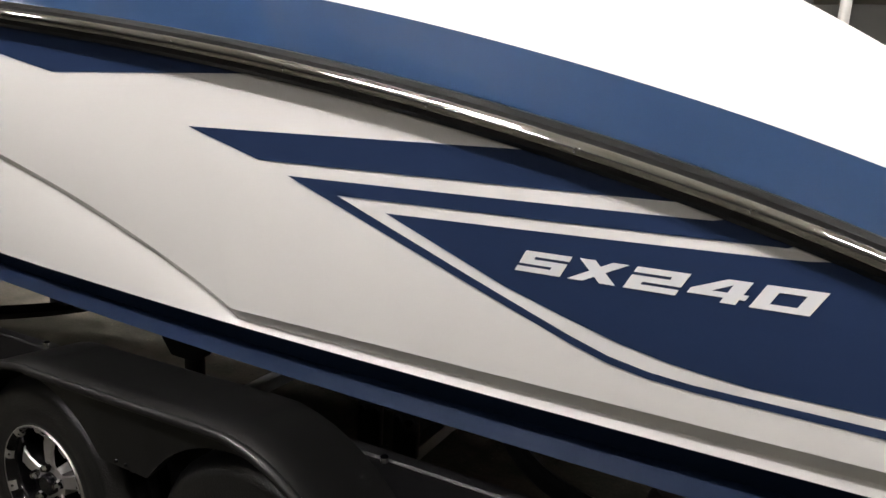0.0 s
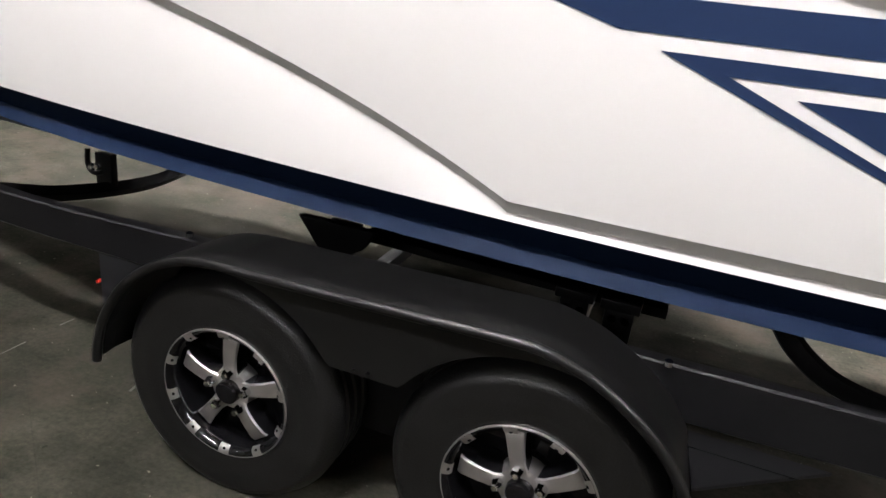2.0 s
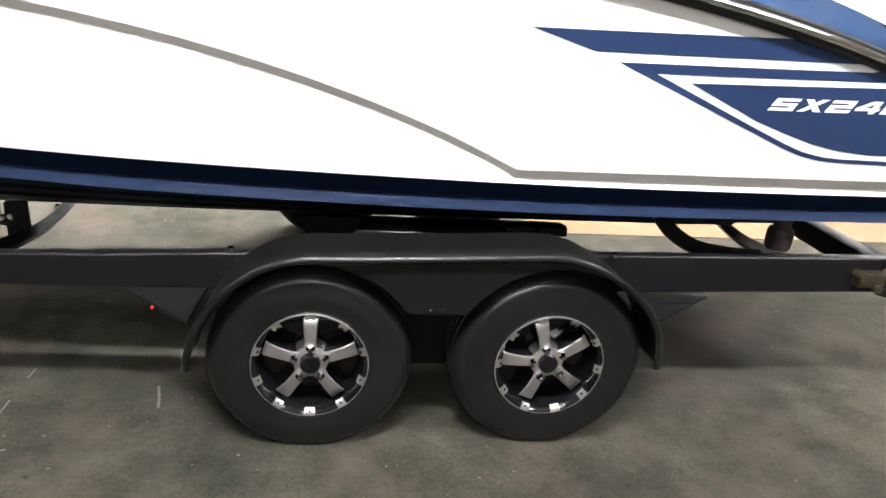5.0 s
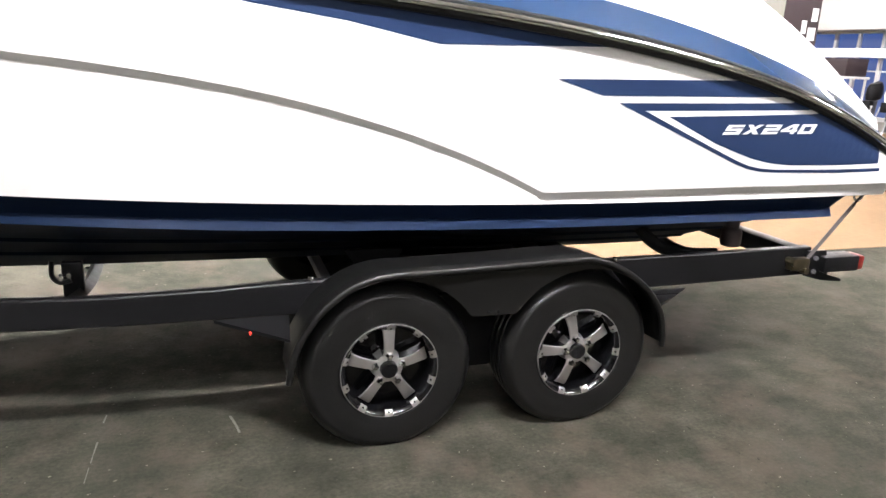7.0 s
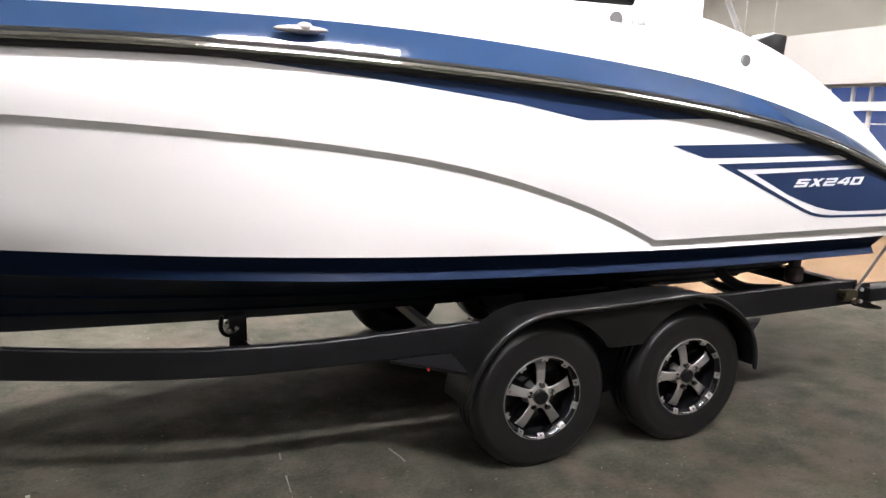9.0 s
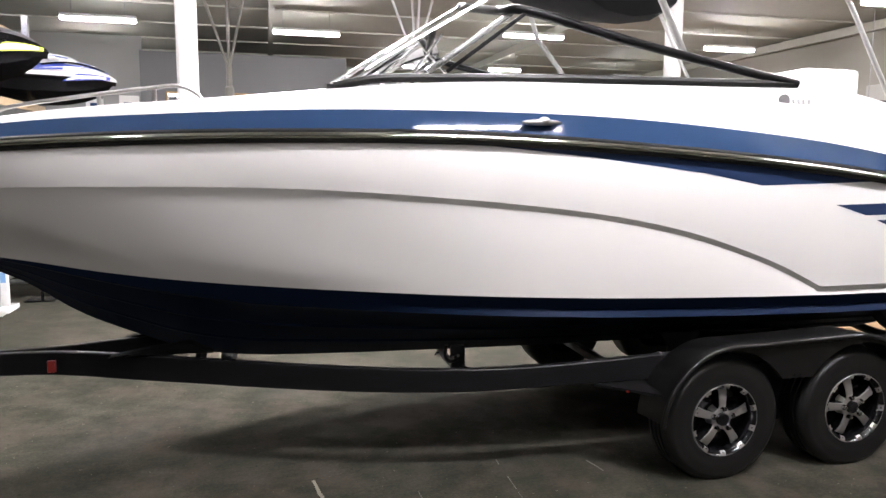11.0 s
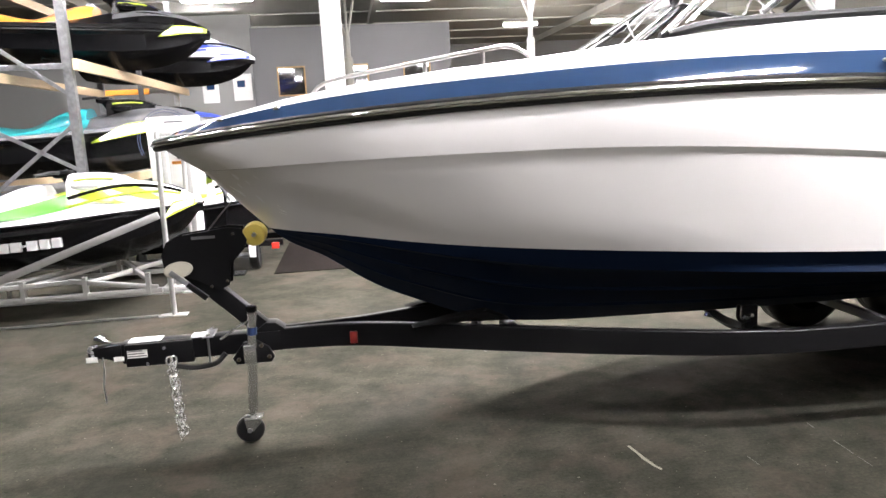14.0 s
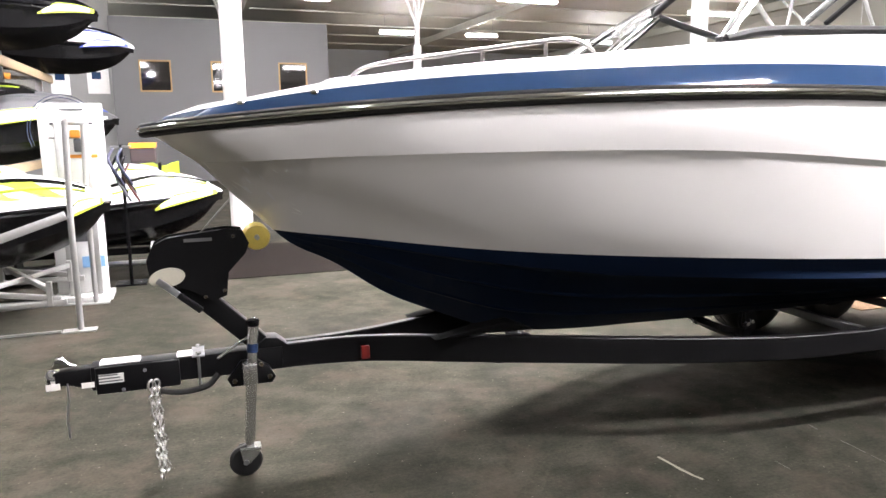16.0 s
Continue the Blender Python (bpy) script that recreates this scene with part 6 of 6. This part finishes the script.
# low trailer under the floor craft
cart = thing("watercraft_trailer", "low galvanised watercraft trailer with small wheels", "trailer", (-5.2, 5.9, 0))
for y in (5.55, 6.25):
    part("bunk", box(bmesh.new(), (-7.2, y - 0.05, 0.30), (-4.6, y + 0.05, 0.38), 0.01), CARPET, cart, smooth=False)
part("axle", tube(bmesh.new(), [(-6.5, 5.5, 0.2), (-4.98, 5.5, 0.2)], 0.03, 8), GALV, cart)
part("spine", box(bmesh.new(), (-5.84, 4.9, 0.2), (-5.76, 7.2, 0.28), 0.006), GALV, cart, smooth=False)
for x in (-6.5, -4.98):
    part("tyre", spin(bmesh.new(), [(0.11, -0.06), (0.18, -0.06), (0.2, -0.04), (0.2, 0.04), (0.18, 0.06), (0.11, 0.06)], 24, "x", (x, 5.5, 0.2)), TYRERUB, cart)
    part("rim", spin(bmesh.new(), [(0, -0.05), (0.08, -0.05), (0.115, -0.055), (0.115, 0.055), (0, 0.05)], 20, "x", (x, 5.5, 0.2)), GREYP_DARK, cart)
    rows = [[Vector((x + dx, 5.5 + 0.25 * math.cos(a), 0.2 + 0.25 * math.sin(a))) for dx in (-0.045, 0.045)] for a in [math.pi * k / 10 for k in range(11)]]
    bm = bmesh.new()
    loft(bm, rows)
    bmesh.ops.solidify(bm, geom=bm.faces[:], thickness=0.008)
    part("mudguard", bm, WHITEP, cart, "white plastic mudguard")
for y in (5.25, 6.55):
    part("tail_light", box(bmesh.new(), (-4.72, y - 0.05, 0.30), (-4.62, y + 0.05, 0.38), 0.01), REDLENS, cart)
# Added dark sheet in place of the shadows and dark trailer behind the bow.
tagged(part("mat", box(bmesh.new(), (-4.7, 5.0, 0.0), (-2.0, 7.6, 0.008), 0.003), SHADESHEET, None, smooth=False), "thin dark brown sheet added for the shadow behind the bow", "mat", "", "structure")
# dark sign banner and motors behind the stern
sign = thing("hanging_banner", "dark brown hanging banner with white block marks", "sign", (14.7, 12.2, 2.9))
part("cloth", box(bmesh.new(), (14.1, 12.2, 2.2), (15.3, 12.24, 3.6), 0.01), BANNERCLOTH, sign, smooth=False)
for x0, z0, w in ((14.95, 2.45, 0.26), (14.72, 2.62, 0.16), (15.02, 2.95, 0.2)):
    part("mark", box(bmesh.new(), (x0, 12.19, z0), (x0 + w, 12.199, z0 + 0.34)), LABELPAPER, sign, smooth=False)
for x0 in (14.15, 15.25):
    part("rod", tube(bmesh.new(), [(x0, 12.22, 3.6), (x0, 12.22, ZC + 0.02)], 0.01, 6), GALV, sign)


def outboard(x, y, cowl_m, label):
    """An outboard motor clamped to a wheeled steel stand."""
    c = thing("outboard_motor", label, "outboard motor", (x, y, 0), "outboard motors")
    rows = []
    for z, w, l in ((0.98, 0.10, 0.16), (1.02, 0.15, 0.24), (1.16, 0.165, 0.27), (1.32, 0.15, 0.25), (1.42, 0.11, 0.19), (1.45, 0.04, 0.08)):
        rows.append([Vector((x + l * math.cos(a) * 0.9, y + w * math.sin(a), z + 0.03 * math.cos(a))) for a in [k * math.pi / 8 for k in range(16)]])
    bm = bmesh.new()
    vs = loft(bm, rows, True)
    bm.faces.new(vs[0])
    bm.faces.new(vs[-1])
    part("cowling", bm, cowl_m, c)
    part("drive_leg", plate(bmesh.new(), [(x - 0.10, 0.99), (x + 0.12, 0.99), (x + 0.09, 0.55), (x + 0.16, 0.50), (x + 0.15, 0.42), (x + 0.05, 0.30), (x - 0.05, 0.26), (x - 0.04, 0.45), (x - 0.09, 0.55)], "y", y - 0.05, y + 0.05, 0.012), GREYP_DARK, c)
    part("clamp_bracket", box(bmesh.new(), (x - 0.22, y - 0.12, 0.74), (x - 0.09, y + 0.12, 0.98), 0.01), FRAMEBLACK, c)
    for sy in (-0.22, 0.22):
        part("stand_leg", tube(bmesh.new(), [(x - 0.18, y + sy * 0.7, 0.86), (x - 0.45, y + sy, 0.03), (x + 0.35, y + sy, 0.03)], 0.018, 8), GALV, c)
    part("stand_bar", tube(bmesh.new(), [(x - 0.18, y - 0.18, 0.84), (x - 0.18, y + 0.18, 0.84)], 0.02, 8), GALV, c)


for x, y, m_, lb in ((15.2, 9.4, WHITEP, "white outboard motor on a steel stand"), (15.6, 10.3, FRAMEBLACK, "black outboard motor on a steel stand"), (15.0, 11.1, WHITEP, "white outboard motor on a steel stand"), (15.9, 11.9, GREYP_DARK, "grey outboard motor on a steel stand"), (15.4, 12.7, FRAMEBLACK, "black outboard motor on a steel stand")):
    outboard(x, y, m_, lb)
for x, y, m_, lb in ((14.1, 9.9, LIME, "lime plastic storage tub on the tan-tinted floor"), (14.2, 10.8, WHITEP, "white plastic storage tub on the tan-tinted floor"), (14.3, 11.7, LIME, "lime plastic storage tub on the tan-tinted floor")):
    tub = thing("storage_tub", lb, "tub", (x, y, 0), "storage tubs")
    part("tub", box(bmesh.new(), (x - 0.28, y - 0.2, 0.004), (x + 0.28, y + 0.2, 0.36), 0.04), m_, tub)
    part("lid", box(bmesh.new(), (x - 0.30, y - 0.22, 0.362), (x + 0.30, y + 0.22, 0.40), 0.015), FRAMEBLACK if m_ is WHITEP else WHITEP, tub)
crate = thing("display_box", "dark brown display box on a white shelf stand", "display box", (16.9, 12.8, 0))
part("box", box(bmesh.new(), (16.5, 12.15, 1.55), (17.3, 13.5, 2.05), 0.02), BANNERCLOTH, crate)
part("shelf", box(bmesh.new(), (16.4, 12.1, 1.48), (17.4, 13.55, 1.547), 0.01), COLUMNPAINT, crate)
for sx in (16.45, 17.3):
    for sy in (12.15, 13.45):
        part("leg", box(bmesh.new(), (sx, sy, 0.004), (sx + 0.05, sy + 0.05, 1.478)), COLUMNPAINT, crate, smooth=False)

# scrapes and a dark seam on the floor
random.seed(4)


def scrape(pts, w, chalk=FAINTCHALK):
    bm = bmesh.new()
    rows = []
    for i, (x, y) in enumerate(pts):
        ww = w * random.uniform(0.3, 0.8)
        d = Vector(pts[min(i + 1, len(pts) - 1)]) - Vector(pts[max(i - 1, 0)])
        nrm = Vector((-d.y, d.x)).normalized()
        rows.append([Vector((x + nrm.x * ww * k, y + nrm.y * ww * k, 0.003)) for k in (-0.5, 0.5)])
    loft(bm, rows)
    tagged(part("floor_scrape", bm, chalk, None, smooth=False), "pale scraped line on the concrete floor", "floor mark", "floor scrapes", "structure")


scrape([(-2.245, -0.70), (-2.232, -0.78), (-2.222, -0.86), (-2.205, -0.94), (-2.185, -0.99)], 0.045, CHALK)
scrape([(-1.16, -0.67), (-1.163, -0.71), (-1.165, -0.74)], 0.010)
scrape([(-1.167, -0.90), (-1.17, -1.0), (-1.172, -1.06)], 0.011)
scrape([(-1.173, -1.09), (-1.175, -1.2)], 0.008)
scrape([(-1.70, -0.96), (-1.695, -1.06)], 0.009)
scrape([(-0.635, -0.80), (-0.61, -0.90), (-0.60, -0.96)], 0.015)
